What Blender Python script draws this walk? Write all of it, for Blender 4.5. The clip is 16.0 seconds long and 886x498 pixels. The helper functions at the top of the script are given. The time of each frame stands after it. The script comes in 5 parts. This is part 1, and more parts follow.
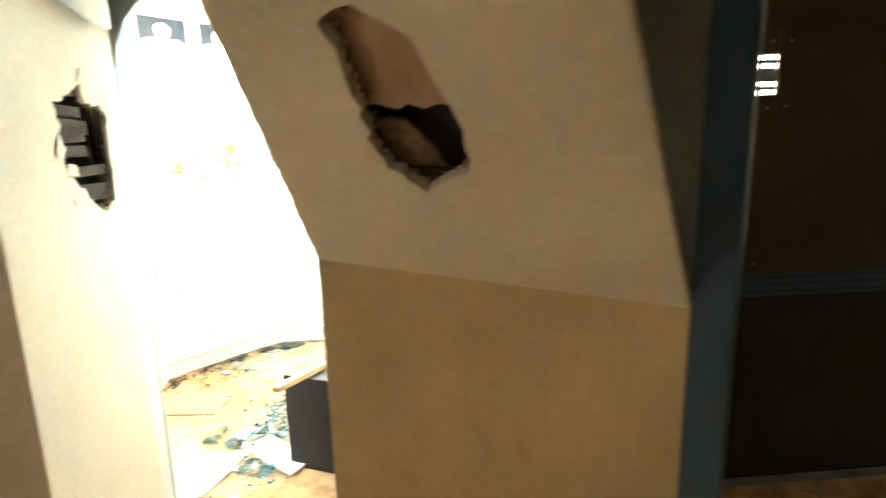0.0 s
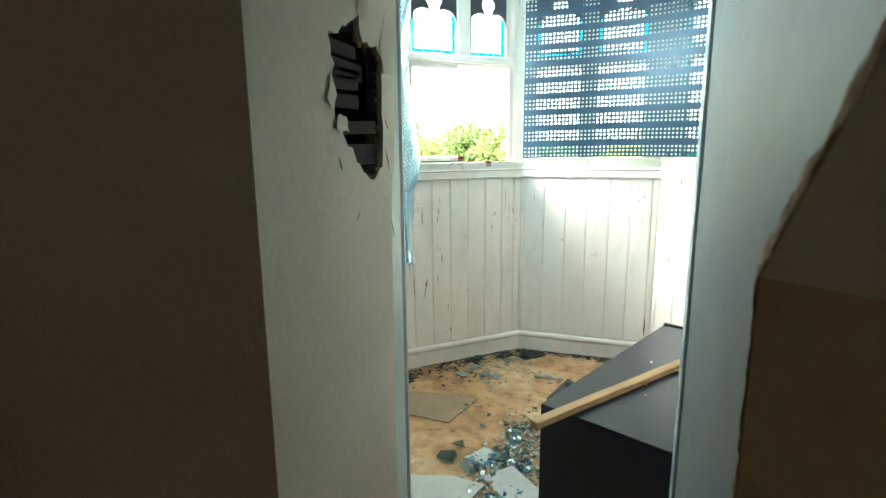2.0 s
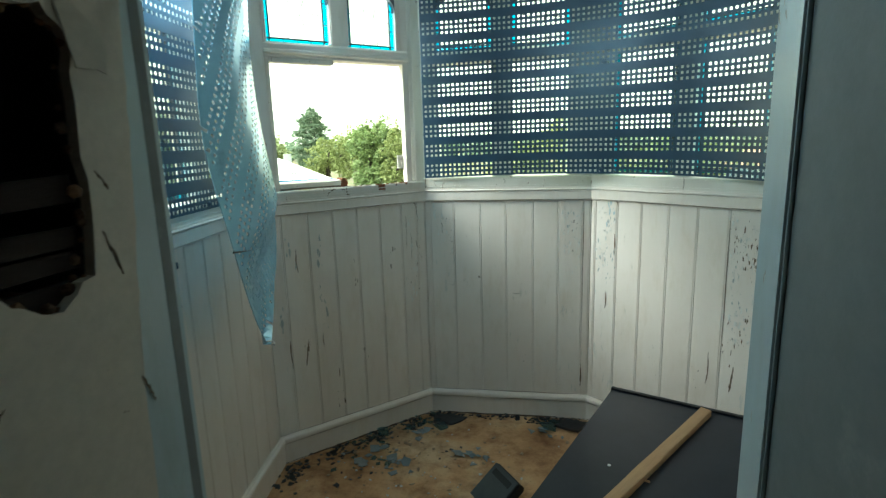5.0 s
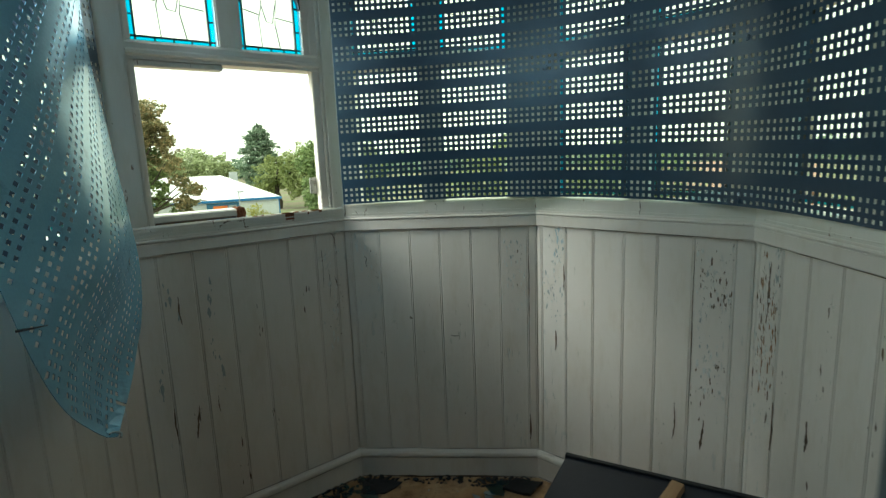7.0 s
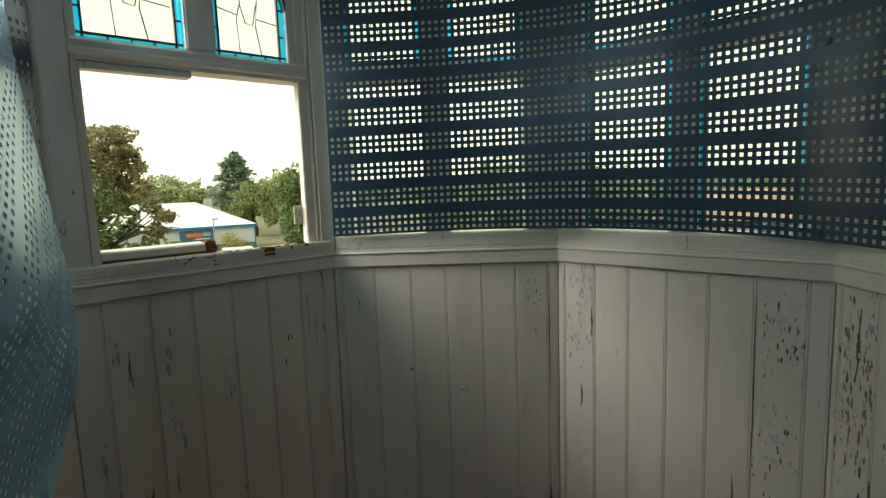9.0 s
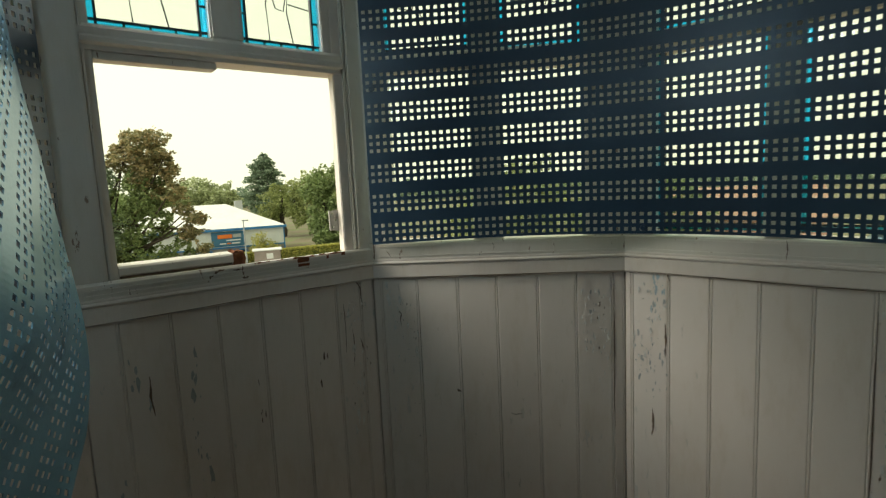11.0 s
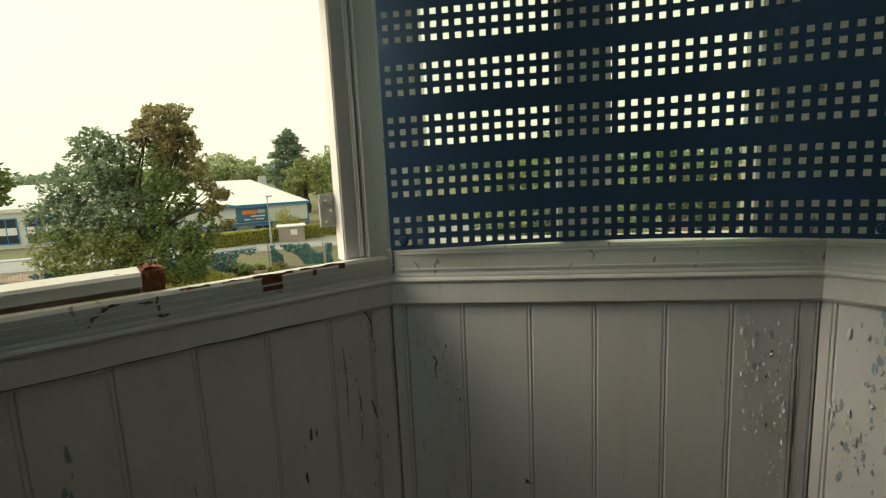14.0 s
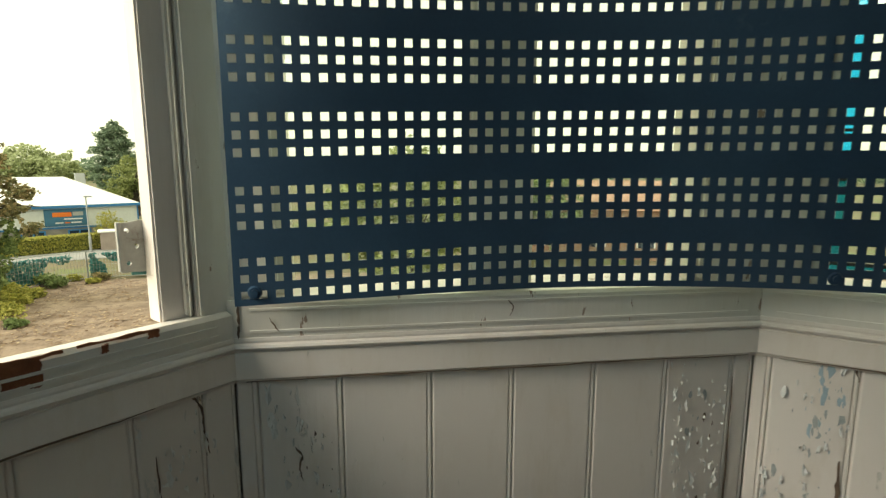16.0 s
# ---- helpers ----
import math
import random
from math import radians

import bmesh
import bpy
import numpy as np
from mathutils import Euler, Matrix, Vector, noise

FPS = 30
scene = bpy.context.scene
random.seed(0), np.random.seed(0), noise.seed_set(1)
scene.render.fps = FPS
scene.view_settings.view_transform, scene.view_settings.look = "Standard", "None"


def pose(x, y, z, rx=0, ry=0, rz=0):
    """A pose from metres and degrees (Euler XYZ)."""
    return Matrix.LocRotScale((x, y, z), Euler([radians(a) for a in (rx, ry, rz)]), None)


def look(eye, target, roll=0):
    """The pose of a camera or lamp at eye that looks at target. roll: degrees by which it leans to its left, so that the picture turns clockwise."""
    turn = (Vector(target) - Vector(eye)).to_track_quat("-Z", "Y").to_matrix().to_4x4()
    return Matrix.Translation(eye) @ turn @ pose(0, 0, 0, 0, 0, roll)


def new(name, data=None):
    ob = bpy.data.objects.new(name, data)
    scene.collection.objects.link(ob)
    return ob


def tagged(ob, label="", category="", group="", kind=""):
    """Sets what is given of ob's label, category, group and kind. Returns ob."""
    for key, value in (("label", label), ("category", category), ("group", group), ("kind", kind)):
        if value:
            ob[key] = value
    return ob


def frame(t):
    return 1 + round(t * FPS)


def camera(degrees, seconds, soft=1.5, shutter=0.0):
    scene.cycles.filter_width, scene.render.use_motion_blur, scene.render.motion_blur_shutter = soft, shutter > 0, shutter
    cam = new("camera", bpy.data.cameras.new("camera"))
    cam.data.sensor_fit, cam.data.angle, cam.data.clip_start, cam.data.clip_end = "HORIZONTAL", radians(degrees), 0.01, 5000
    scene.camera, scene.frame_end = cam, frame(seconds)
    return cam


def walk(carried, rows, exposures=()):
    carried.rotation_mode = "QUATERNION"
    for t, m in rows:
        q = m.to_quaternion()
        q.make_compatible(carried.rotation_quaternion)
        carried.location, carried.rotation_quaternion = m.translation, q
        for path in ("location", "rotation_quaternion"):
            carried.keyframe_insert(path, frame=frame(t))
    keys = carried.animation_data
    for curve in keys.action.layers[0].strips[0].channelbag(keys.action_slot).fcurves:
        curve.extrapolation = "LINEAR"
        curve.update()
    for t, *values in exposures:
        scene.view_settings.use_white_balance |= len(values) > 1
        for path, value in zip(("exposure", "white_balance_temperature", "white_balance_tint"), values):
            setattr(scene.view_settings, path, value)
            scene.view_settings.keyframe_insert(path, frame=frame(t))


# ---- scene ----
cam = camera(79.3, 16.0, soft=1.3, shutter=0.35)
PATH = [
    (0, (0.134, 0.034, 1.648), (0.289, 1.988, 1.25), -1.4),
    (0.2, (0.063, 0.072, 1.629), (0.068, 2.033, 1.237), -2.2),
    (0.5, (-0.012, 0.158, 1.643), (-0.245, 2.105, 1.252), -2.0),
    (1, (-0.099, 0.244, 1.624), (-0.564, 2.152, 1.244), -1.4),
    (1.5, (-0.151, 0.337, 1.61), (-0.726, 2.215, 1.23), -0.5),
    (2, (-0.211, 0.616, 1.53), (-0.847, 2.473, 1.145), -0.5),
    (2.5, (-0.257, 0.843, 1.537), (-0.897, 2.696, 1.14), -0.1),
    (3, (-0.31, 0.918, 1.596), (-0.945, 2.774, 1.204), -0.1),
    (3.5, (-0.371, 0.962, 1.605), (-0.95, 2.836, 1.215), -0.2),
    (4, (-0.355, 1.141, 1.581), (-0.838, 3.042, 1.191), -0.4),
    (4.5, (-0.344, 1.31, 1.623), (-0.743, 3.229, 1.228), -1.1),
    (6.8, (-0.217, 1.867, 1.625), (-0.384, 3.828, 1.269), -2.4),
    (7, (-0.242, 1.91, 1.636), (-0.402, 3.873, 1.293), -2.3),
    (7.5, (-0.335, 1.997, 1.653), (-0.472, 3.97, 1.355), -2.1),
    (8, (-0.363, 2.057, 1.64), (-0.45, 4.038, 1.377), -2.0),
    (8.2, (-0.358, 2.1, 1.628), (-0.429, 4.081, 1.367), -2.0),
    (10.3, (-0.458, 2.429, 1.65), (-0.571, 4.414, 1.433), -2.7),
    (10.5, (-0.459, 2.442, 1.671), (-0.606, 4.422, 1.433), -2.6),
    (11, (-0.487, 2.488, 1.638), (-0.658, 4.466, 1.394), -2.7),
    (11.5, (-0.531, 2.661, 1.604), (-0.761, 4.631, 1.344), -3.0),
    (12, (-0.544, 2.826, 1.595), (-0.812, 4.79, 1.333), -3.2),
    (12.5, (-0.563, 2.908, 1.576), (-0.878, 4.865, 1.304), -3.4),
    (13, (-0.722, 3.066, 1.582), (-0.991, 5.027, 1.296), -2.9),
    (13.5, (-0.67, 3.138, 1.582), (-0.997, 5.085, 1.259), -3.0),
    (14, (-0.64, 3.258, 1.62), (-0.901, 5.214, 1.292), -2.7),
    (14.5, (-0.559, 3.289, 1.612), (-0.815, 5.253, 1.331), -2.7),
    (15, (-0.519, 3.332, 1.668), (-0.64, 5.302, 1.345), -2.1),
    (15.5, (-0.666, 3.456, 1.68), (-0.462, 5.42, 1.359), -0.2),
    (16, (-0.708, 3.579, 1.64), (-0.429, 5.535, 1.327), 0.0),
]
walk(cam, [(t, look(eye, target, roll)) for t, eye, target, roll in PATH],
     [(0, 7.3, 7700, 4), (0.5, 6.0, 6900, 3), (1, 4.95, 6600, -1), (1.5, 4.65, 6450, -3), (2, 4.55, 6300, -4), (2.5, 4.2, 6150, -5), (3.5, 3.6, 6050, -6), (4.5, 2.95, 6050, -7), (7, 1.7, 6150, -5), (8, 1.45, 6500, 0), (11, 1.05, 7000, 5), (13.5, 0.9, 7100, 5), (16, 1.4, 7250, 5)])
# ---- world and sun ----
EL, AZ = radians(32), radians(257)
world = bpy.data.worlds.new("overcast_sky")
scene.world = world
world.use_nodes = True
wn, wl = world.node_tree.nodes, world.node_tree.links
wbg = wn["Background"]
sky = wn.new("ShaderNodeTexSky")
sky.sky_type, sky.sun_disc, sky.sun_elevation, sky.sun_rotation = "NISHITA", False, EL, AZ
sky.dust_density, sky.air_density = 4.0, 1.0
veil = wn.new("ShaderNodeMix")
veil.data_type = "RGBA"
veil.inputs[0].default_value = 0.8
veil.inputs[7].default_value = (16.6, 17.0, 13.2, 1)
wl.new(sky.outputs[0], veil.inputs[6])
wl.new(veil.outputs[2], wbg.inputs[0])
wbg.inputs[1].default_value = 0.044
sun_data = bpy.data.lights.new("sun", "SUN")
sun_data.energy, sun_data.angle, sun_data.color = 1.75, radians(34), (1, 0.985, 0.95)
sun = new("sun", sun_data)
sun.matrix_world = look((-30, -40, 40), (-30 - math.sin(AZ), -40 - math.cos(AZ), 40 - math.tan(EL)))


def added_lamp(name, eye, target, wide, high, watts, colour):
    """An area lamp added at a window's place, boosting what the sky gives."""
    d = bpy.data.lights.new(name, "AREA")
    d.shape, d.size, d.size_y, d.energy, d.color = "RECTANGLE", wide, high, watts, colour
    new(name, d).matrix_world = look(eye, target)


added_lamp("northwest_window_light", (-1.345, 4.205, 2.30), (-0.655, 3.479, 2.05), 0.66, 0.38, 1.0, (0.92, 0.94, 1.0))
# Added fill inside the screened west side, tinted blue for the eastern walls.
added_lamp("west_fill_light", (-1.510, 3.330, 2.30), (-0.510, 3.224, 2.05), 0.72, 0.38, 1.6, (0.66, 0.86, 1.0))
# Added fill from an unseen side, set to brighten the northeast wall.
added_lamp("southwest_fill_light", (-1.245, 2.505, 2.30), (-0.745, 2.905, 2.02), 0.58, 0.38, 2.0, (0.62, 0.84, 1.0))
# Added warm fill for the landing; no window is known there.
added_lamp("landing_fill_light", (-2.97, -0.9, 1.6), (0, 0.2, 1.6), 0.22, 0.26, 0.08, (1.0, 0.86, 0.72))


# ---- materials ----
def mat(name, build):
    m = bpy.data.materials.new(name)
    m.use_nodes = True
    n, l = m.node_tree.nodes, m.node_tree.links
    build(n, l, n["Principled BSDF"])
    return m


def noise_node(n, l, scale, detail=6, rough=0.6, stretch=None, rand=False):
    tc = n.new("ShaderNodeTexCoord")
    src = tc.outputs["Object"]
    if rand:
        oi = n.new("ShaderNodeObjectInfo")
        add = n.new("ShaderNodeVectorMath")
        add.operation = "MULTIPLY_ADD"
        comb = n.new("ShaderNodeCombineXYZ")
        for k in range(3):
            l.new(oi.outputs["Random"], comb.inputs[k])
        add.inputs[1].default_value = (37, 23, 51)
        l.new(comb.outputs[0], add.inputs[0])
        l.new(src, add.inputs[2])
        src = add.outputs[0]
    if stretch:
        mp = n.new("ShaderNodeMapping")
        mp.inputs["Scale"].default_value = stretch
        l.new(src, mp.inputs[0])
        src = mp.outputs[0]
    t = n.new("ShaderNodeTexNoise")
    t.inputs["Scale"].default_value, t.inputs["Detail"].default_value, t.inputs["Roughness"].default_value = scale, detail, rough
    l.new(src, t.inputs["Vector"])
    return t


def ramp(n, l, src, stops):
    r = n.new("ShaderNodeValToRGB")
    e = r.color_ramp.elements
    while len(e) < len(stops):
        e.new(0.5)
    for k, (p, c) in enumerate(stops):
        e[k].position, e[k].color = p, (*c, 1)
    l.new(src, r.inputs[0])
    return r


def mix(n, l, fac, a, b, kind="MIX"):
    m = n.new("ShaderNodeMix")
    m.data_type, m.blend_type = "RGBA", kind
    for v, k in ((fac, 0), (a, 6), (b, 7)):
        if isinstance(v, (int, float)):
            m.inputs[k].default_value = v
        elif isinstance(v, tuple):
            m.inputs[k].default_value = (*v, 1)
        else:
            l.new(v, m.inputs[k])
    return m.outputs[2]


def bump(n, l, b, height, strength, dist=0.002):
    k = n.new("ShaderNodeBump")
    k.inputs["Strength"].default_value, k.inputs["Distance"].default_value = strength, dist
    l.new(height, k.inputs["Height"])
    l.new(k.outputs[0], b.inputs["Normal"])


def surface(name, lo, hi, scale, rough, grain=60, relief=0.3, stretch=None, metal=0.0, rand=False, stain=None, stain_at=(0.62, 0.72), stain_scale=3, dist=0.002):
    """Two scales of colour, fine relief, and stains of a third colour where given."""
    def build(n, l, b):
        big = noise_node(n, l, scale, 5, 0.6, stretch, rand)
        fine = noise_node(n, l, grain, 6, 0.7, stretch, rand)
        c = ramp(n, l, big.outputs[0], [(0.3, lo), (0.7, hi)]).outputs[0]
        g = ramp(n, l, fine.outputs[0], [(0.25, (0.82, 0.82, 0.82)), (0.75, (1, 1, 1))]).outputs[0]
        c = mix(n, l, 1.0, c, g, "MULTIPLY")
        if stain:
            st = noise_node(n, l, stain_scale, 8, 0.7, stretch, rand)
            f = ramp(n, l, st.outputs[0], [(stain_at[0], (0, 0, 0)), (stain_at[1], (1, 1, 1))]).outputs[0]
            c = mix(n, l, f, c, stain)
        l.new(c, b.inputs["Base Color"])
        b.inputs["Roughness"].default_value, b.inputs["Metallic"].default_value = rough, metal
        if relief:
            bump(n, l, b, fine.outputs[0], relief, dist)
    return mat(name, build)


def old_paint(name, lo, hi, bare, chip=0.63, gloss=0.38):
    """Old gloss paint on wood: brush marks, yellowed patches, flakes gone along the grain."""
    def build(n, l, b):
        big = noise_node(n, l, 2.2, 5, 0.6, (1, 1, 0.5), True)
        brush = noise_node(n, l, 90, 5, 0.6, (1, 1, 0.05), True)
        flake = noise_node(n, l, 22, 6, 0.62, (2.0, 2.0, 0.55), True)
        where = noise_node(n, l, 1.3, 3, 0.5, None, True)
        grime = noise_node(n, l, 14, 7, 0.7, (1, 1, 0.3), True)
        c = ramp(n, l, big.outputs[0], [(0.3, lo), (0.7, hi)]).outputs[0]
        d = ramp(n, l, grime.outputs[0], [(0.3, (0.92, 0.90, 0.86)), (0.5, (1, 1, 1))]).outputs[0]
        c = mix(n, l, 1.0, c, d, "MULTIPLY")
        add = n.new("ShaderNodeMath")
        add.operation = "MULTIPLY_ADD"
        add.inputs[1].default_value = 0.35
        l.new(where.outputs[0], add.inputs[0])
        l.new(flake.outputs[0], add.inputs[2])
        f = ramp(n, l, add.outputs[0], [(chip + 0.15, (0, 0, 0)), (chip + 0.165, (0.8, 0.8, 0.8))]).outputs[0]
        edge = ramp(n, l, add.outputs[0], [(chip + 0.10, (1, 1, 1)), (chip + 0.15, (0.9, 0.9, 0.9)), (chip + 0.165, (0, 0, 0))]).outputs[0]
        c = mix(n, l, f, c, bare)
        l.new(c, b.inputs["Base Color"])
        r = ramp(n, l, f, [(0, (gloss,) * 3), (1, (0.85,) * 3)]).outputs[0]
        l.new(r, b.inputs["Roughness"])
        h = mix(n, l, 0.25, edge, brush.outputs[0])
        bump(n, l, b, h, 0.6, 0.003)
    return mat(name, build)


PAINT = old_paint("old_white_paint", (0.70, 0.63, 0.57), (0.79, 0.725, 0.67), (0.60, 0.57, 0.51), 0.73)
PAINT_FLAKED = old_paint("flaking_white_paint", (0.70, 0.635, 0.58), (0.78, 0.725, 0.675), (0.60, 0.585, 0.555), 0.68)
FRAME_PAINT = old_paint("window_frame_paint", (0.68, 0.635, 0.57), (0.77, 0.73, 0.67), (0.24, 0.14, 0.09), 0.70)
PLASTER = surface("cream_plaster", (0.60, 0.53, 0.455), (0.70, 0.625, 0.545), 1.6, 0.7, 45, 0.25, None, 0, False, (0.30, 0.26, 0.20), (0.66, 0.80), 3.5)
PLASTER_UP = surface("upper_plaster", (0.55, 0.52, 0.46), (0.64, 0.61, 0.54), 1.4, 0.7, 45, 0.25, None, 0, False, (0.34, 0.28, 0.20), (0.68, 0.80), 3.0)
TAN = surface("tan_dado_paint", (0.42, 0.31, 0.18), (0.52, 0.40, 0.25), 2.0, 0.65, 40, 0.25, None, 0, False, (0.26, 0.17, 0.09), (0.60, 0.75), 2.5)
CASING = old_paint("pale_blue_casing_paint", (0.48, 0.56, 0.60), (0.57, 0.66, 0.70), (0.30, 0.26, 0.22), 0.72, 0.24)
# Darker, bluer copy of the plaster; shade is put into its colour.
PLASTER_SHADED = surface("shaded_worn_plaster", (0.165, 0.18, 0.188), (0.225, 0.242, 0.25), 1.8, 0.6, 30, 0.3, None, 0, False, (0.30, 0.31, 0.30), (0.6, 0.75), 4)
BROKEN = surface("broken_plaster", (0.16, 0.09, 0.05), (0.34, 0.22, 0.14), 30, 0.95, 120, 1.0, dist=0.006)
# Darker than bare wood, so the shade inside the holes is in its colour.
LATH = surface("shaded_lath_wood", (0.014, 0.007, 0.006), (0.036, 0.020, 0.015), 18, 0.85, 160, 0.6, (0.25, 3, 3))
# Near-black for places in deep shade; the shade is in the colour.
SHADE_BLACK = surface("shade_black", (0.02, 0.017, 0.015), (0.035, 0.03, 0.025), 4, 0.95)
PAPER_FLAP = surface("limp_paper", (0.55, 0.55, 0.52), (0.66, 0.66, 0.62), 5, 0.8, 60, 0.4)
CEIL = surface("ceiling_plaster", (0.70, 0.66, 0.58), (0.78, 0.74, 0.66), 1.5, 0.8, 50, 0.3)
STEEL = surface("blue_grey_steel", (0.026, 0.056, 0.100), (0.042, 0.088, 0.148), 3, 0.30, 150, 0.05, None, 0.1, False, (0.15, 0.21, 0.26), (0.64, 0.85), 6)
# Paler than the front on purpose: it bounces daylight onto the frames behind.
SCREEN_BACK = surface("light_bouncing_screen_back", (0.58, 0.68, 0.76), (0.68, 0.78, 0.85), 4, 0.5, 120, 0.05, None, 0.1)
# Same steel as the screens; its paler blue stands in for light on it.
LIT_STEEL = surface("lit_teal_steel", (0.21, 0.46, 0.65), (0.32, 0.58, 0.76), 3, 0.26, 150, 0.05, None, 0.2, False, (0.10, 0.17, 0.23), (0.58, 0.75), 5)
CAB = surface("dark_laminate", (0.012, 0.015, 0.024), (0.022, 0.026, 0.04), 4, 0.32, 120, 0.05, None, 0, False, (0.12, 0.12, 0.13), (0.72, 0.78), 9)
CAB_EDGE = surface("black_edging", (0.01, 0.01, 0.012), (0.02, 0.02, 0.024), 6, 0.5)
TIMBER = surface("pine_batten", (0.42, 0.24, 0.12), (0.55, 0.34, 0.18), 9, 0.65, 70, 0.4, (0.3, 4, 4))
CAB.node_tree.nodes["Principled BSDF"].inputs["Specular IOR Level"].default_value = 0.25
HARDBOARD = surface("hardboard", (0.30, 0.21, 0.13), (0.40, 0.29, 0.19), 6, 0.8, 90, 0.3, None, 0, False, (0.16, 0.11, 0.07), (0.62, 0.75), 7)
CARD = surface("pale_board", (0.50, 0.50, 0.48), (0.62, 0.62, 0.60), 5, 0.6, 60, 0.2, None, 0, False, (0.35, 0.33, 0.30), (0.62, 0.8), 6)
SLATE = surface("blue_grey_slate", (0.16, 0.20, 0.22), (0.30, 0.34, 0.35), 12, 0.6, 60, 0.5)
FOIL = surface("crumpled_plastic", (0.55, 0.58, 0.60), (0.75, 0.78, 0.80), 30, 0.25, 60, 0.8, dist=0.01)
BLACK = surface("black_plastic", (0.012, 0.012, 0.014), (0.03, 0.03, 0.032), 8, 0.35)
LEAD = surface("lead_came", (0.03, 0.03, 0.03), (0.06, 0.06, 0.06), 30, 0.6)
RUST = surface("rust_and_rot", (0.16, 0.05, 0.02), (0.32, 0.12, 0.05), 25, 0.9, 90, 0.8)
SPANDREL = surface("dark_painted_tracery", (0.03, 0.035, 0.05), (0.06, 0.065, 0.08), 12, 0.6)
HINGE = surface("painted_hinge", (0.55, 0.53, 0.48), (0.66, 0.64, 0.58), 20, 0.5, 80, 0.4, None, 0, False, (0.25, 0.13, 0.07), (0.6, 0.7), 18)


def floor_build(n, l, b):
    big = noise_node(n, l, 1.4, 6, 0.65)
    mid = noise_node(n, l, 7, 8, 0.7)
    fine = noise_node(n, l, 70, 6, 0.7)
    c = ramp(n, l, big.outputs[0], [(0.30, (0.27, 0.125, 0.05)), (0.48, (0.54, 0.32, 0.16)), (0.70, (0.68, 0.52, 0.34))]).outputs[0]
    d = ramp(n, l, mid.outputs[0], [(0.35, (0.45, 0.34, 0.25)), (0.55, (1, 1, 1))]).outputs[0]
    c = mix(n, l, 0.8, c, d, "MULTIPLY")
    s = ramp(n, l, fine.outputs[0], [(0.30, (0.35, 0.30, 0.25)), (0.42, (1, 1, 1))]).outputs[0]
    c = mix(n, l, 0.7, c, s, "MULTIPLY")
    l.new(c, b.inputs["Base Color"])
    b.inputs["Roughness"].default_value = 0.8
    bump(n, l, b, mid.outputs[0], 0.5, 0.004)


FLOOR = mat("dirty_hardboard_floor", floor_build)


def glass_mat(name, col, gloss=0.06, rough=0.03):
    m = bpy.data.materials.new(name)
    m.use_nodes = True
    n, l = m.node_tree.nodes, m.node_tree.links
    n.clear()
    o = n.new("ShaderNodeOutputMaterial")
    t, g, k = n.new("ShaderNodeBsdfTransparent"), n.new("ShaderNodeBsdfGlossy"), n.new("ShaderNodeMixShader")
    t.inputs[0].default_value = (*col, 1)
    g.inputs[0].default_value, g.inputs["Roughness"].default_value = (1, 1, 1, 1), rough
    k.inputs[0].default_value = gloss
    l.new(t.outputs[0], k.inputs[1]), l.new(g.outputs[0], k.inputs[2]), l.new(k.outputs[0], o.inputs[0])
    return m


GLASS = glass_mat("window_glass", (0.93, 0.96, 0.93))
CYAN = glass_mat("cyan_stained_glass", (0.10, 0.62, 0.80))
CLEAR_WRAP = glass_mat("clear_plastic_wrap", (0.80, 0.88, 0.92), 0.30, 0.25)
SHARD = glass_mat("glass_shard", (0.45, 0.66, 0.74), 0.10, 0.12)


def leaf_mat(name, a, b2, c2):
    def build(n, l, b):
        gi = n.new("ShaderNodeNewGeometry")
        c = ramp(n, l, gi.outputs["Random Per Island"], [(0.0, a), (0.6, b2), (1.0, c2)]).outputs[0]
        l.new(c, b.inputs["Base Color"])
        b.inputs["Roughness"].default_value = 0.65
        tr, mx = n.new("ShaderNodeBsdfTranslucent"), n.new("ShaderNodeMixShader")
        l.new(c, tr.inputs[0])
        mx.inputs[0].default_value = 0.4
        l.new(b.outputs[0], mx.inputs[1]), l.new(tr.outputs[0], mx.inputs[2])
        l.new(mx.outputs[0], n["Material Output"].inputs[0])
    return mat(name, build)


LEAF_GREEN = leaf_mat("leaves_green", (0.10, 0.14, 0.05), (0.20, 0.27, 0.10), (0.31, 0.38, 0.16))
LEAF_BROWN = leaf_mat("leaves_turning", (0.14, 0.15, 0.07), (0.29, 0.26, 0.13), (0.46, 0.35, 0.19))
LEAF_BLUISH = leaf_mat("leaves_blue_green", (0.11, 0.16, 0.10), (0.21, 0.28, 0.17), (0.34, 0.41, 0.27))
LEAF_YELLOW = leaf_mat("leaves_yellow_green", (0.23, 0.24, 0.05), (0.42, 0.41, 0.10), (0.58, 0.52, 0.15))
LEAF_PINE = leaf_mat("pine_needles", (0.10, 0.15, 0.10), (0.19, 0.26, 0.17), (0.28, 0.35, 0.23))
LEAF_OLIVE = leaf_mat("leaves_olive", (0.14, 0.175, 0.055), (0.26, 0.30, 0.11), (0.38, 0.41, 0.17))
LEAF_PALE = leaf_mat("leaves_pale", (0.24, 0.28, 0.13), (0.38, 0.43, 0.23), (0.50, 0.54, 0.32))
BARK = surface("bark", (0.05, 0.04, 0.03), (0.10, 0.08, 0.06), 6, 0.9, 20, 0.8, (1, 1, 0.3))
GROUND = surface("rough_ground", (0.10, 0.09, 0.045), (0.20, 0.16, 0.10), 0.12, 0.95, 2.5, 0.6, None, 0, False, (0.12, 0.15, 0.05), (0.5, 0.6), 0.25, 0.05)
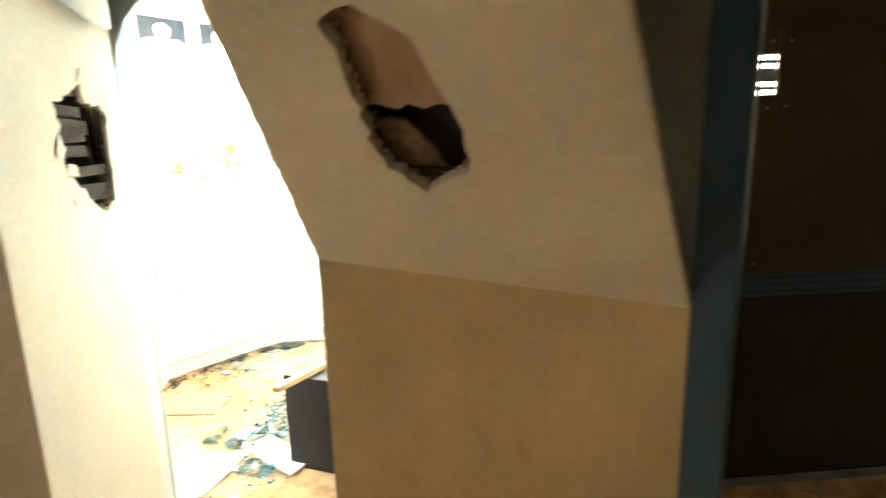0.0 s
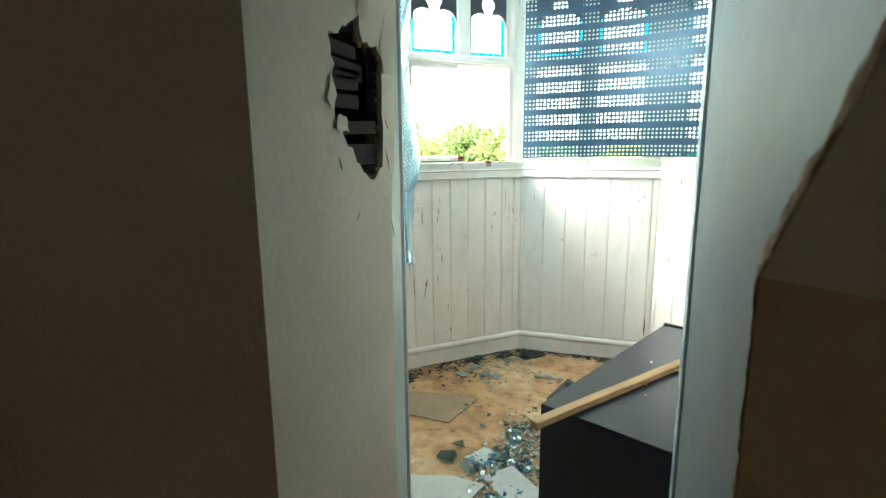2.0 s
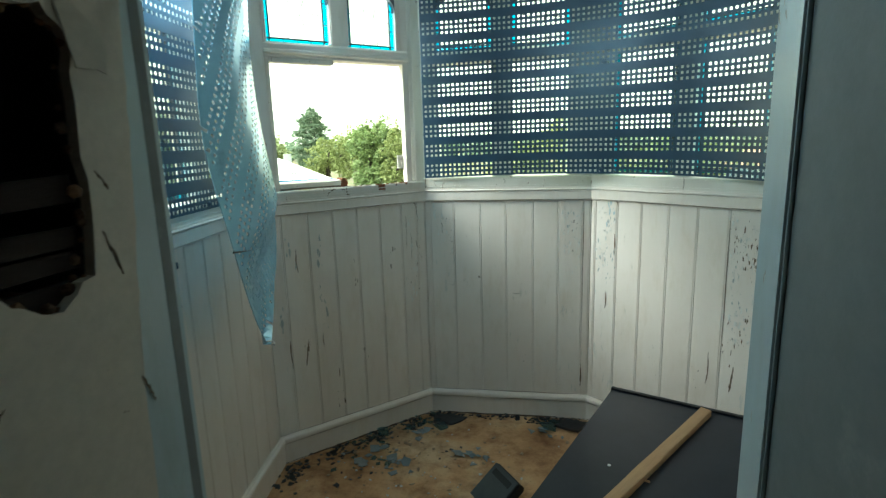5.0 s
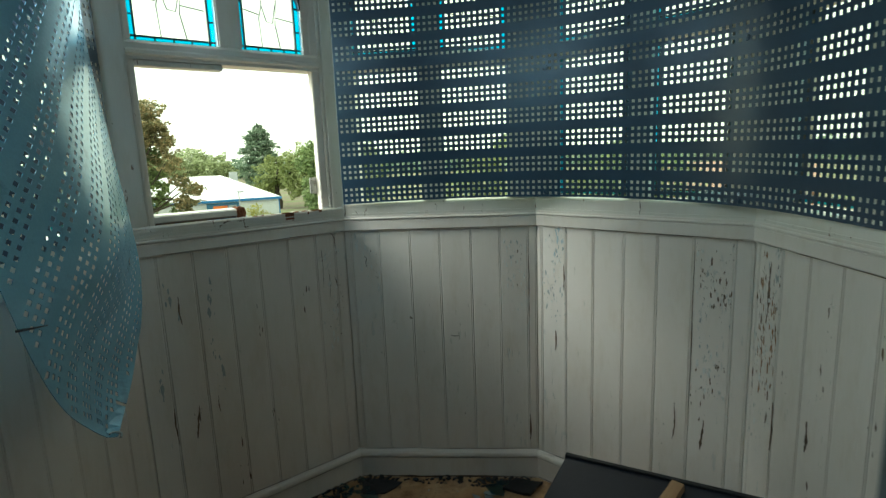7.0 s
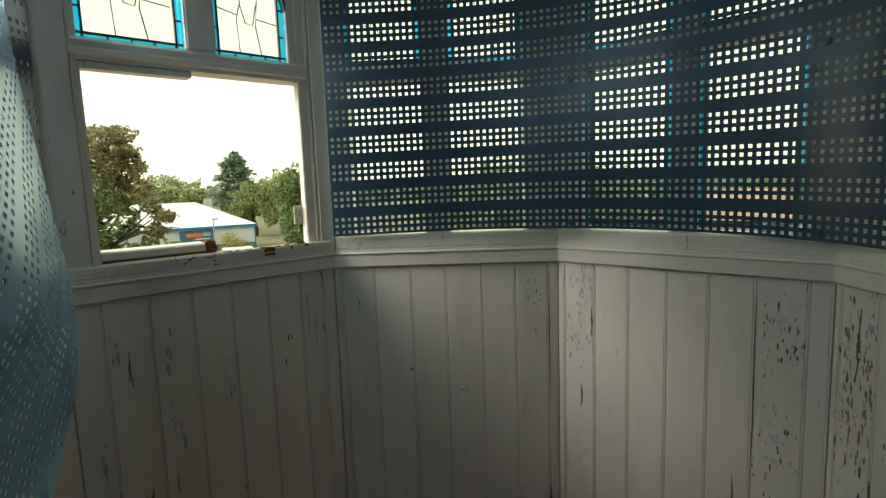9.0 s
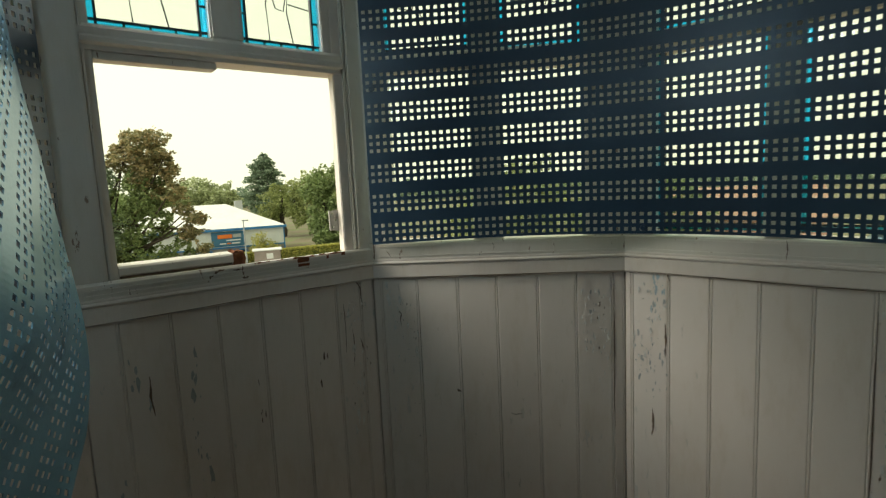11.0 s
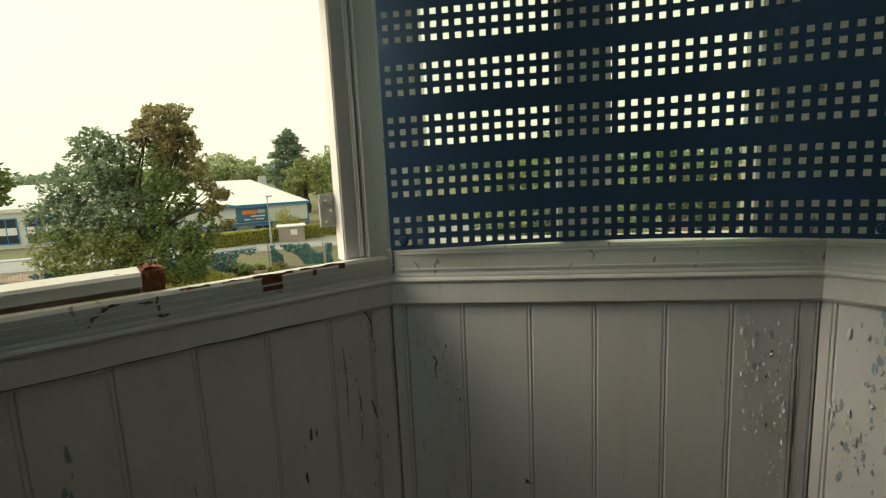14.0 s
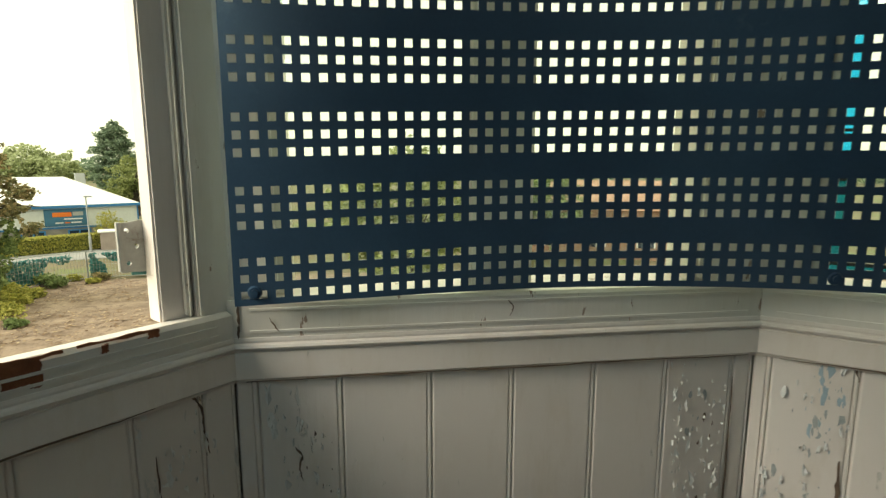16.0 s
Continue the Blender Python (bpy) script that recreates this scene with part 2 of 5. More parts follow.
SOIL = surface("leaf_strewn_soil", (0.17, 0.115, 0.085), (0.38, 0.285, 0.215), 0.8, 0.95, 6, 0.9, None, 0, False, (0.13, 0.09, 0.07), (0.54, 0.62), 2.5, 0.05)
ASPHALT = surface("asphalt", (0.27, 0.27, 0.265), (0.34, 0.34, 0.33), 0.5, 0.9, 30, 0.3)
ROOF_W = surface("white_roof_sheet", (0.66, 0.66, 0.64), (0.76, 0.76, 0.74), 0.3, 0.6, 3, 0.1)
CLAD = surface("grey_cladding", (0.36, 0.38, 0.40), (0.44, 0.46, 0.47), 0.4, 0.6, 5, 0.1)
CLAD_WHITE = surface("white_cladding", (0.60, 0.63, 0.64), (0.68, 0.71, 0.71), 0.4, 0.6, 5, 0.1)
BRICKS = surface("grey_brick", (0.20, 0.19, 0.18), (0.30, 0.28, 0.26), 2.0, 0.9, 12, 0.4)
BLUE = surface("blue_trim", (0.02, 0.15, 0.38), (0.03, 0.20, 0.46), 2, 0.5)
SIGN_BLUE = surface("sign_panel", (0.03, 0.13, 0.24), (0.045, 0.17, 0.30), 1, 0.5)
ORANGE = surface("orange_lettering", (0.75, 0.16, 0.02), (0.85, 0.22, 0.03), 2, 0.6)
WHITE = surface("white_lettering", (0.75, 0.75, 0.75), (0.85, 0.85, 0.85), 2, 0.6)
DARKGLASS = surface("dark_window_glass", (0.02, 0.03, 0.05), (0.03, 0.05, 0.08), 2, 0.1)
GALV = surface("galvanised_steel", (0.35, 0.37, 0.38), (0.46, 0.48, 0.50), 3, 0.5, 30, 0.1, None, 0.6)
SHED = surface("shed_boards", (0.32, 0.26, 0.24), (0.42, 0.35, 0.32), 1.5, 0.8, 12, 0.3)
MESH_GREEN = surface("green_netting", (0.03, 0.17, 0.17), (0.07, 0.26, 0.25), 3, 0.8)
DARK_BLUE = surface("dark_blue_paint", (0.010, 0.040, 0.085), (0.018, 0.060, 0.115), 3, 0.5)
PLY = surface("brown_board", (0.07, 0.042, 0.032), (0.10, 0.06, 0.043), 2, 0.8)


# ---- mesh helpers ----
def link(name, bm, material, parent=None, label="", smooth=False):
    me = bpy.data.meshes.new(name)
    bmesh.ops.recalc_face_normals(bm, faces=bm.faces)
    bm.to_mesh(me)
    bm.free()
    if smooth:
        for p in me.polygons:
            p.use_smooth = True
    me.materials.append(material)
    ob = new(name, me)
    if parent is not None:
        ob.parent = parent
    if label:
        ob["label"] = label
    return ob


def part(name, bm, material, parent, label="", smooth=False):
    return link(name, bm, material, parent, label, smooth)


def piece(name, me, parent, m):
    ob = new(name, me)
    ob.parent = parent
    ob.matrix_basis = m
    return ob


def empty(name, m, label="", category="", group="", kind=""):
    ob = new(name)
    ob.matrix_basis = m
    ob.empty_display_size = 0.1
    return tagged(ob, label, category, group, kind)


def box(bm, x0, x1, y0, y1, z0, z1, bevel=0.0, m=None):
    r = bmesh.ops.create_cube(bm, size=1)
    vs = r["verts"]
    for v in vs:
        v.co = Vector((x0 + (v.co.x + 0.5) * (x1 - x0), y0 + (v.co.y + 0.5) * (y1 - y0), z0 + (v.co.z + 0.5) * (z1 - z0)))
    if bevel:
        es = list({e for v in vs for e in v.link_edges})
        r2 = bmesh.ops.bevel(bm, geom=es, offset=bevel, segments=2, affect="EDGES", clamp_overlap=True)
        vs = list({v for f in r2["faces"] for v in f.verts} | {v for v in vs if v.is_valid})
    if m is not None:
        bmesh.ops.transform(bm, matrix=m, verts=vs)
    return bm


def boxbm(*a, **k):
    return box(bmesh.new(), *a, **k)


def profile(pts, x0, x1):
    """A moulding: a profile of (y, z) points swept along x."""
    bm = bmesh.new()
    a = [bm.verts.new((x0, y, z)) for y, z in pts]
    b = [bm.verts.new((x1, y, z)) for y, z in pts]
    k = len(pts)
    for i in range(k):
        bm.faces.new((a[i], a[(i + 1) % k], b[(i + 1) % k], b[i]))
    bm.faces.new(a[::-1]), bm.faces.new(b)
    return bm


def slab(outer, holes, thick):
    """A plate in the local x-z plane with holes through it, from y = 0 to y = thick."""
    from mathutils.geometry import tessellate_polygon
    loops = [outer, *holes]
    flat = [Vector((x, z, 0)) for lp in loops for x, z in lp]
    tris = tessellate_polygon([[Vector((x, z, 0)) for x, z in lp] for lp in loops])
    bm = bmesh.new()
    f = [bm.verts.new((p.x, 0, p.y)) for p in flat]
    b = [bm.verts.new((p.x, thick, p.y)) for p in flat]
    for t in tris:
        bm.faces.new([f[i] for i in t]), bm.faces.new([b[i] for i in reversed(t)])
    at = 0
    for lp in loops:
        k = len(lp)
        for i in range(k):
            bm.faces.new((f[at + i], f[at + (i + 1) % k], b[at + (i + 1) % k], b[at + i]))
        at += k
    return bm


def tube(bm, pts, radii, sides=8):
    rings = []
    for i, p in enumerate(pts):
        d = (Vector(pts[min(i + 1, len(pts) - 1)]) - Vector(pts[max(i - 1, 0)])).normalized()
        q = d.to_track_quat("Z", "Y")
        rings.append([bm.verts.new(Vector(p) + q @ Vector((radii[i] * math.cos(a), radii[i] * math.sin(a), 0))) for a in [2 * math.pi * k / sides for k in range(sides)]])
    for a, b in zip(rings, rings[1:]):
        for k in range(sides):
            bm.faces.new((a[k], a[(k + 1) % sides], b[(k + 1) % sides], b[k]))
    bm.faces.new(rings[0][::-1]), bm.faces.new(rings[-1])
    return bm


def jag(pts, amp, steps, rng):
    """A polygon with each side broken into ragged steps."""
    out = []
    for a, b in zip(pts, pts[1:] + pts[:1]):
        for k in range(steps):
            t = k / steps
            out.append((a[0] + (b[0] - a[0]) * t + rng.uniform(-amp, amp), a[1] + (b[1] - a[1]) * t + rng.uniform(-amp, amp)))
    return out


def along(pa, pb):
    """The frame of a wall from pa to pb: x along it, y out of the room, z up."""
    a, b = Vector((*pa, 0)), Vector((*pb, 0))
    u = (b - a).normalized()
    return Matrix.Translation(a) @ Matrix(((u.x, -u.y, 0, 0), (u.y, u.x, 0, 0), (0, 0, 1, 0), (0, 0, 0, 1))), (b - a).length


# ---- plan ----
P = [(-0.945, 2.26), (-1.50, 2.86), (-1.60, 3.80), (-0.925, 4.44), (0.0, 4.44), (0.715, 3.86), (0.77, 2.90), (0.10, 2.26)]
SKIRT, DADO, SILL, TRANSOM, LIGHT0, LIGHT1, HEAD, CEILING = 0.143, 1.298, 1.428, 2.036, 2.105, 2.50, 2.56, 2.92
GROUND_Z = -5.2

# ---- floors and ceilings ----
floor = tagged(link("floor", boxbm(-3.2, 3.7, -2.7, 4.7, -0.3, 0.0), FLOOR), "dirty worn hardboard floor with brown stains", "floor", kind="structure")
tagged(link("ceiling", boxbm(-1.9, 1.1, 2.28, 4.75, CEILING, CEILING + 0.15), CEIL), "cream plaster turret ceiling", "ceiling", kind="structure")
tagged(link("ceiling_hall", boxbm(-3.2, 3.7, -2.7, 2.28, 2.6, 2.75), CEIL), "dim plaster landing ceiling", "ceiling", kind="structure")


# ---- turret walls ----
def board_mesh(w, h):
    """One matchboard with a rounded edge on one side and a bead on the other."""
    pts = [(0.0, 0.018), (0.0, 0.004), (0.0015, 0.001), (0.004, 0.0), (w - 0.0105, 0.0), (w - 0.009, 0.0028), (w - 0.0075, 0.0028), (w - 0.006, 0.0006), (w - 0.003, 0.0003), (w - 0.0008, 0.003), (w, 0.018)]
    bm = bmesh.new()
    lo, hi = [bm.verts.new((x, y, 0)) for x, y in pts], [bm.verts.new((x, y, h)) for x, y in pts]
    k = len(pts)
    for i in range(k - 1):
        bm.faces.new((lo[i], lo[i + 1], hi[i + 1], hi[i]))
    bm.faces.new(lo), bm.faces.new(hi[::-1])
    bmesh.ops.recalc_face_normals(bm, faces=bm.faces)
    me = bpy.data.meshes.new("board")
    bm.to_mesh(me)
    bm.free()
    return me


def pane_quad(x0, x1, z0, z1, y):
    return boxbm(x0, x1, y, y + 0.004, z0, z1)


def leaded_light(wall, x0, x1, z0, z1, y, border, head, lines):
    """One leaded light: clear glass, a border of cyan glass, cames, and a trefoil head where it has one."""
    w = x1 - x0
    b = 0.021 if border else 0.0
    g = part("pane", pane_quad(x0 + b, x1 - b, z0 + b, z1, y), GLASS, wall)
    g.visible_shadow = False
    if border:
        n = max(3, round((z1 - z0) / 0.09))
        for (a0, a1, c0, c1, k, horizontal) in ((x0, x0 + b, z0, z1, n, False), (x1 - b, x1, z0, z1, n, False), (x0 + b, x1 - b, z0, z0 + b, 4, True)):
            q = part("border_glass", pane_quad(a0, a1, c0, c1, y), CYAN, wall, "cyan stained border glass")
            cb = bmesh.new()
            for i in range(k + 1):
                t = i / k
                if horizontal:
                    xx = a0 + (a1 - a0) * t
                    box(cb, xx - 0.0025, xx + 0.0025, y - 0.004, y + 0.006, c0, c1)
                else:
                    zz = c0 + (c1 - c0) * t
                    box(cb, a0, a1, y - 0.004, y + 0.006, zz - 0.0025, zz + 0.0025)
            part("came", cb, LEAD, q)
        cb = bmesh.new()
        for xx in (x0 + b, x1 - b):
            box(cb, xx - 0.003, xx + 0.003, y - 0.005, y + 0.007, z0, z1)
        box(cb, x0, x1, y - 0.005, y + 0.007, z0 + b - 0.003, z0 + b + 0.003)
        part("came", cb, LEAD, g)
    if lines:
        cb = bmesh.new()
        zt = z1 - 0.12
        for pts in (((0.36, z0 + b), (0.34, z0 + 0.14), (0.40, z0 + 0.20), (0.36, zt)), ((0.66, z0 + b), (0.60, z0 + 0.12), (0.63, z0 + 0.2), (0.66, zt)),
                    ((0.10, z0 + 0.17), (0.34, z0 + 0.155)), ((0.62, z0 + 0.15), (0.9, z0 + 0.14)), ((0.40, z0 + 0.19), (0.46, z0 + 0.13), (0.56, z0 + 0.125), (0.62, z0 + 0.2))):
            tube(cb, [(x0 + u * w, y, z) for u, z in pts], [0.0022] * len(pts), 5)
        part("came", cb, LEAD, g)
    if head:
        c, zc, zs = x0 + w / 2, z1 - 0.080, z1 - 0.205
        inner = [(x0 + 0.004, zs)]
        for i in range(9):
            a = math.pi - math.pi * 0.66 * i / 8
            inner.append((x0 + 0.27 * w + 0.255 * w * math.cos(a), zs + 0.012 + 0.062 * math.sin(a)))
        for i in range(15):
            a = radians(228) - radians(276) * i / 14
            inner.append((c + 0.175 * w * math.cos(a), zc + 0.048 * math.sin(a)))
        for i in range(9):
            a = math.pi * 0.66 - math.pi * 0.66 * i / 8
            inner.append((x1 - 0.27 * w + 0.255 * w * math.cos(a), zs + 0.012 + 0.062 * math.sin(a)))
        inner.append((x1 - 0.004, zs))
        outline = inner + [(x1, zs), (x1, z1), (x0, z1), (x0, zs)]
        bm = slab(outline, [], 0.03)
        bmesh.ops.translate(bm, verts=bm.verts, vec=(0, y - 0.03, 0))
        part("tracery", bm, SPANDREL, wall, "dark trefoil tracery head")


def turret_wall(name, pa, pb, seams, lights, broken=False, lower_border=False, flaked=(), jamb=None):
    """One side of the turret: matchboard below, sill and window above."""
    m, L = along(pa, pb)
    wall = link(name, boxbm(-0.06, L + 0.06, 0.02, 0.24, -0.3, 1.34 if broken else 1.40), PLASTER)
    wall.matrix_basis = m
    tagged(wall, "turret wall of white painted matchboard under a sill", "wall", kind="structure")
    edges = [0.0, *seams, L]
    for i, (a, b) in enumerate(zip(edges, edges[1:])):
        me = board_mesh(b - a, DADO - SKIRT + 0.02)
        me.materials.append(PAINT_FLAKED if i in flaked else PAINT)
        piece("board", me, wall, pose(a, 0, SKIRT - 0.01))
    part("skirting", profile([(0.02, 0), (-0.018, 0), (-0.018, 0.108), (-0.021, 0.112), (-0.026, 0.118), (-0.027, 0.128), (-0.024, 0.138), (-0.016, 0.143), (-0.008, 0.1445), (-0.004, 0.150), (0.02, 0.150)], -0.008, L + 0.008), PAINT, wall, smooth=False)
    part("dado_rail", profile([(0.02, 1.292), (-0.006, 1.292), (-0.008, 1.296), (-0.013, 1.300), (-0.0125, 1.343), (-0.0105, 1.3445), (-0.0105, 1.3465), (-0.0165, 1.349), (-0.0185, 1.353), (-0.0165, 1.357), (-0.012, 1.3595), (-0.0125, 1.363), (-0.0115, 1.368), (0.02, 1.368)], -0.008, L + 0.008), PAINT, wall)
    if broken:
        part("window_sill", profile([(0.14, 1.35), (0.02, 1.366), (-0.010, 1.366), (-0.010, 1.405), (-0.005, 1.412), (0.02, 1.411), (0.14, 1.372)], -0.004, L + 0.004), FRAME_PAINT, wall)
    else:
        part("window_sill", profile([(0.10, 1.366), (-0.010, 1.366), (-0.010, 1.422), (-0.006, 1.428), (0.10, 1.432)], -0.004, L + 0.004), FRAME_PAINT, wall)
    foot = 1.408 if broken else 1.43
    bm = bmesh.new()
    for z in (1.378, foot - 0.016):
        box(bm, 0.03, L - 0.03, -0.0125, -0.009, z - 0.002, z + 0.002, 0)
    part("sill_bead", bm, FRAME_PAINT, wall)
    # frame
    x0, x1 = lights[0][0], jamb or lights[-1][1]
    frame_bm = bmesh.new()
    box(frame_bm, -0.06, x0 - 0.028, 0.0, 0.062 if broken else 0.10, foot, HEAD, 0.004)
    edge = 0.046 if jamb else 0.028
    box(frame_bm, x1 + edge, L + 0.06, 0.0, 0.062 if broken else 0.10, foot, HEAD, 0.004)
    part("window_frame", frame_bm, FRAME_PAINT, wall)
    part("head_rail", boxbm(x0 - 0.028, x1 + 0.028, 0.006, 0.095, LIGHT1, HEAD, 0.003), FRAME_PAINT, wall)
    part("transom", profile([(0.10, TRANSOM), (0.012, TRANSOM), (0.012, TRANSOM + 0.012), (-0.004, TRANSOM + 0.018), (-0.004, TRANSOM + 0.030), (0.006, TRANSOM + 0.038), (0.006, LIGHT0 - 0.012), (0.016, LIGHT0), (0.10, LIGHT0)], x0 - 0.028, x1 + 0.028), FRAME_PAINT, wall)
    deep = 0.058 if broken else 0.098
    for a, b in ((x0 - 0.028, x0), (x1, x1 + edge)):
        part("stile", boxbm(a, b, 0.020, deep, foot, LIGHT1, 0.003), PAINT if jamb and a == x1 else FRAME_PAINT, wall)
        bead_x = b - 0.012 if a == x1 else a + 0.002
        part("bead", boxbm(bead_x, bead_x + 0.010, 0.006, 0.022, foot + 0.004, LIGHT1, 0.004), FRAME_PAINT, wall)
    if jamb:
        part("stile", boxbm(lights[-1][1], x1, 0.022, 0.056, LIGHT0, LIGHT1, 0.003), FRAME_PAINT, wall)
    for (a, b), (c, d) in zip(lights, lights[1:]):
        part("mullion", boxbm(b, c, 0.012, 0.09, LIGHT0, LIGHT1, 0.006), FRAME_PAINT, wall)
        if not broken:
            part("mullion", boxbm(b, c, 0.012, 0.09, 1.43, TRANSOM, 0.006), FRAME_PAINT, wall)
    for a, b in lights:
        leaded_light(wall, a, b, LIGHT0, LIGHT1, 0.05, True, True, True)
        if not broken:
            leaded_light(wall, a, b, 1.445, TRANSOM, 0.05, lower_border, False, False)
    part("cornice", profile([(0.10, HEAD - 0.004), (-0.012, HEAD - 0.004), (-0.020, HEAD + 0.004), (-0.022, HEAD + 0.016), (-0.006, HEAD + 0.024), (0.10, HEAD + 0.024)], -0.008, L + 0.008), PAINT, wall)
    part("frieze", boxbm(-0.06, L + 0.06, 0.004, 0.2, HEAD + 0.02, CEILING + 0.02), CEIL, wall)
    return wall


W2 = turret_wall("wall_northwest", P[2], P[3], [0.10, 0.235, 0.37, 0.505, 0.64, 0.775, 0.875], [(0.118, 0.43), (0.53, 0.80)], broken=True, flaked=(0, 6, 7), jamb=0.832)
W3 = turret_wall("wall_north", P[3], P[4], [0.035, 0.17, 0.321, 0.465, 0.615, 0.753, 0.885], [(0.088, 0.385), (0.497, 0.793)], flaked=(1, 6))
W4 = turret_wall("wall_northeast", P[4], P[5], [0.03, 0.16, 0.295, 0.435, 0.575, 0.715, 0.86], [(0.10, 0.43), (0.52, 0.82)], lower_border=True, flaked=(1, 6, 7))
W5 = turret_wall("wall_east", P[5], P[6], [0.03, 0.165, 0.30, 0.44, 0.58, 0.72, 0.86], [(0.12, 0.44), (0.53, 0.84)], lower_border=True, flaked=(0, 1))
W1 = turret_wall("wall_west", P[1], P[2], [0.13, 0.265, 0.40, 0.535, 0.67, 0.805], [(0.10, 0.42), (0.52, 0.82)], lower_border=True)
W0 = turret_wall("wall_southwest", P[0], P[1], [0.14, 0.28, 0.42, 0.56, 0.70], [(0.14, 0.40), (0.48, 0.74)], lower_border=True)
W6 = turret_wall("wall_southeast", P[6], P[7], [0.14, 0.28, 0.42, 0.56, 0.70, 0.82], [(0.14, 0.42), (0.50, 0.78)], lower_border=True)

CHIP_DARK = surface("bare_wood_chip", (0.10, 0.065, 0.045), (0.22, 0.15, 0.10), 30, 0.9, 120, 0.6)
CHIP_GREY = surface("grey_undercoat_chip", (0.34, 0.37, 0.37), (0.46, 0.48, 0.47), 30, 0.8, 120, 0.6)
CURL = surface("curled_paint_flake", (0.74, 0.73, 0.70), (0.82, 0.81, 0.78), 20, 0.45)
RUST_CHIP = surface("bare_orange_wood_chip", (0.26, 0.14, 0.07), (0.40, 0.23, 0.13), 30, 0.9, 120, 0.6)
CHIP_BLUE = surface("blue_undercoat_chip", (0.34, 0.45, 0.52), (0.44, 0.55, 0.60), 30, 0.8, 120, 0.6)
crng = random.Random(31)


def chips(wall, u0, u1, z0, z1, count, material, lift=0.0, tall=2.5, size=0.010):
    """Small ragged patches where paint has come away, or curled flakes that still hang on."""
    verts, faces = [], []
    for _ in range(count):
        if _ % 6 == 0:
            mx, mz = crng.uniform(u0, u1), crng.uniform(z0, z1)
        x, z, k = min(max(mx + crng.gauss(0, 0.012), u0), u1), mz + crng.gauss(0, 0.05), crng.choice((6, 7, 8, 9))
        s = size * (0.18 + 0.9 * crng.random() ** 3)
        n0 = len(verts)
        for i in range(k):
            a = 6.283 * i / k
            r = s * crng.uniform(0.25, 1.2)
            verts.append((x + r * 0.5 * math.cos(a), -0.0008 - lift * crng.random(), z + r * tall * 0.5 * math.sin(a)))
        verts.append((x, -0.0010 - lift * 0.6, z))
        faces += [(n0 + i, n0 + (i + 1) % k, n0 + k) for i in range(k)]
    me = bpy.data.meshes.new("paint_chips")
    me.from_pydata(verts, [], faces)
    me.update()
    me.materials.append(material)
    ob = new("paint_chips", me)
    ob.parent = wall
    ob["kind"] = "stuff"


chips(W5, 0.03, 0.16, 0.72, 1.26, 90, CHIP_DARK, 0, 4.5, 0.010)
chips(W5, 0.03, 0.16, 0.72, 1.26, 60, CURL, 0.005, 2.6, 0.016)
chips(W5, 0.05, 0.15, 0.78, 1.20, 120, RUST_CHIP, 0, 4.5, 0.012)
chips(W5, 0.02, 0.16, 0.55, 1.27, 60, CHIP_GREY, 0, 4.0, 0.010)
chips(W4, 0.74, 0.85, 0.62, 1.27, 50, CHIP_GREY, 0, 3.6, 0.010)
chips(W4, 0.74, 0.85, 0.98, 1.27, 60, CHIP_DARK, 0, 3.8, 0.011)
chips(W4, 0.03, 0.14, 1.10, 1.28, 22, CHIP_BLUE, 0, 3.4, 0.013)
chips(W3, 0.77, 0.87, 1.00, 1.28, 45, CURL, 0.006, 3.2, 0.013)
chips(W3, 0.77, 0.87, 0.95, 1.28, 22, CHIP_DARK, 0, 3.0, 0.006)
chips(W3, 0.05, 0.15, 1.02, 1.27, 16, CHIP_DARK, 0, 2.6, 0.006)
chips(W2, 0.79, 0.90, 0.85, 1.26, 30, CHIP_DARK, 0, 5.0, 0.005)
chips(W5, 0.20, 0.80, 0.25, 1.22, 40, CHIP_DARK, 0, 5.0, 0.010)
chips(W4, 0.72, 0.86, 0.55, 1.26, 48, CHIP_DARK, 0, 4.5, 0.009)
chips(W4, 0.03, 0.15, 0.75, 1.25, 60, CHIP_GREY, 0, 2.8, 0.012)
chips(W4, 0.03, 0.15, 1.00, 1.26, 40, CURL, 0.005, 3.0, 0.012)
chips(W4, 0.72, 0.86, 0.60, 1.24, 50, CURL, 0.006, 2.4, 0.016)
chips(W4, 0.2, 0.7, 0.2, 1.2, 20, CHIP_DARK, 0, 2.5, 0.007)
chips(W3, 0.76, 0.87, 0.85, 1.25, 60, CURL, 0.004, 3.2, 0.011)
chips(W3, 0.76, 0.87, 0.85, 1.25, 10, CHIP_GREY, 0, 2.4, 0.012)
chips(W3, 0.05, 0.16, 0.95, 1.25, 50, CURL, 0.006, 2.6, 0.015)
chips(W3, 0.05, 0.85, 0.2, 1.2, 18, CHIP_DARK, 0, 1.2, 0.007)
chips(W2, 0.78, 0.90, 0.75, 1.25, 60, CURL, 0.005, 3.0, 0.015)
chips(W2, 0.02, 0.75, 0.2, 1.2, 30, CHIP_DARK, 0, 6.0, 0.009)
chips(W2, 0.05, 0.30, 0.6, 1.15, 30, CHIP_GREY, 0, 4.0, 0.016)

# ---- doorway wall ----
rng = random.Random(4)
DX0, DX1, SPRING = -0.889, -0.022, 1.93
arch = [(DX0, 0.0)]
for i in range(13):
    a = math.pi - math.pi * i / 12
    arch.append(((DX0 + DX1) / 2 + (DX1 - DX0) / 2 * math.cos(a), SPRING + 0.36 * math.sin(a)))
arch.append((DX1, 0.0))
outline = [(-1.42, 0.0), *arch, (3.7, 0.0), (3.7, CEILING), (-1.42, CEILING)]
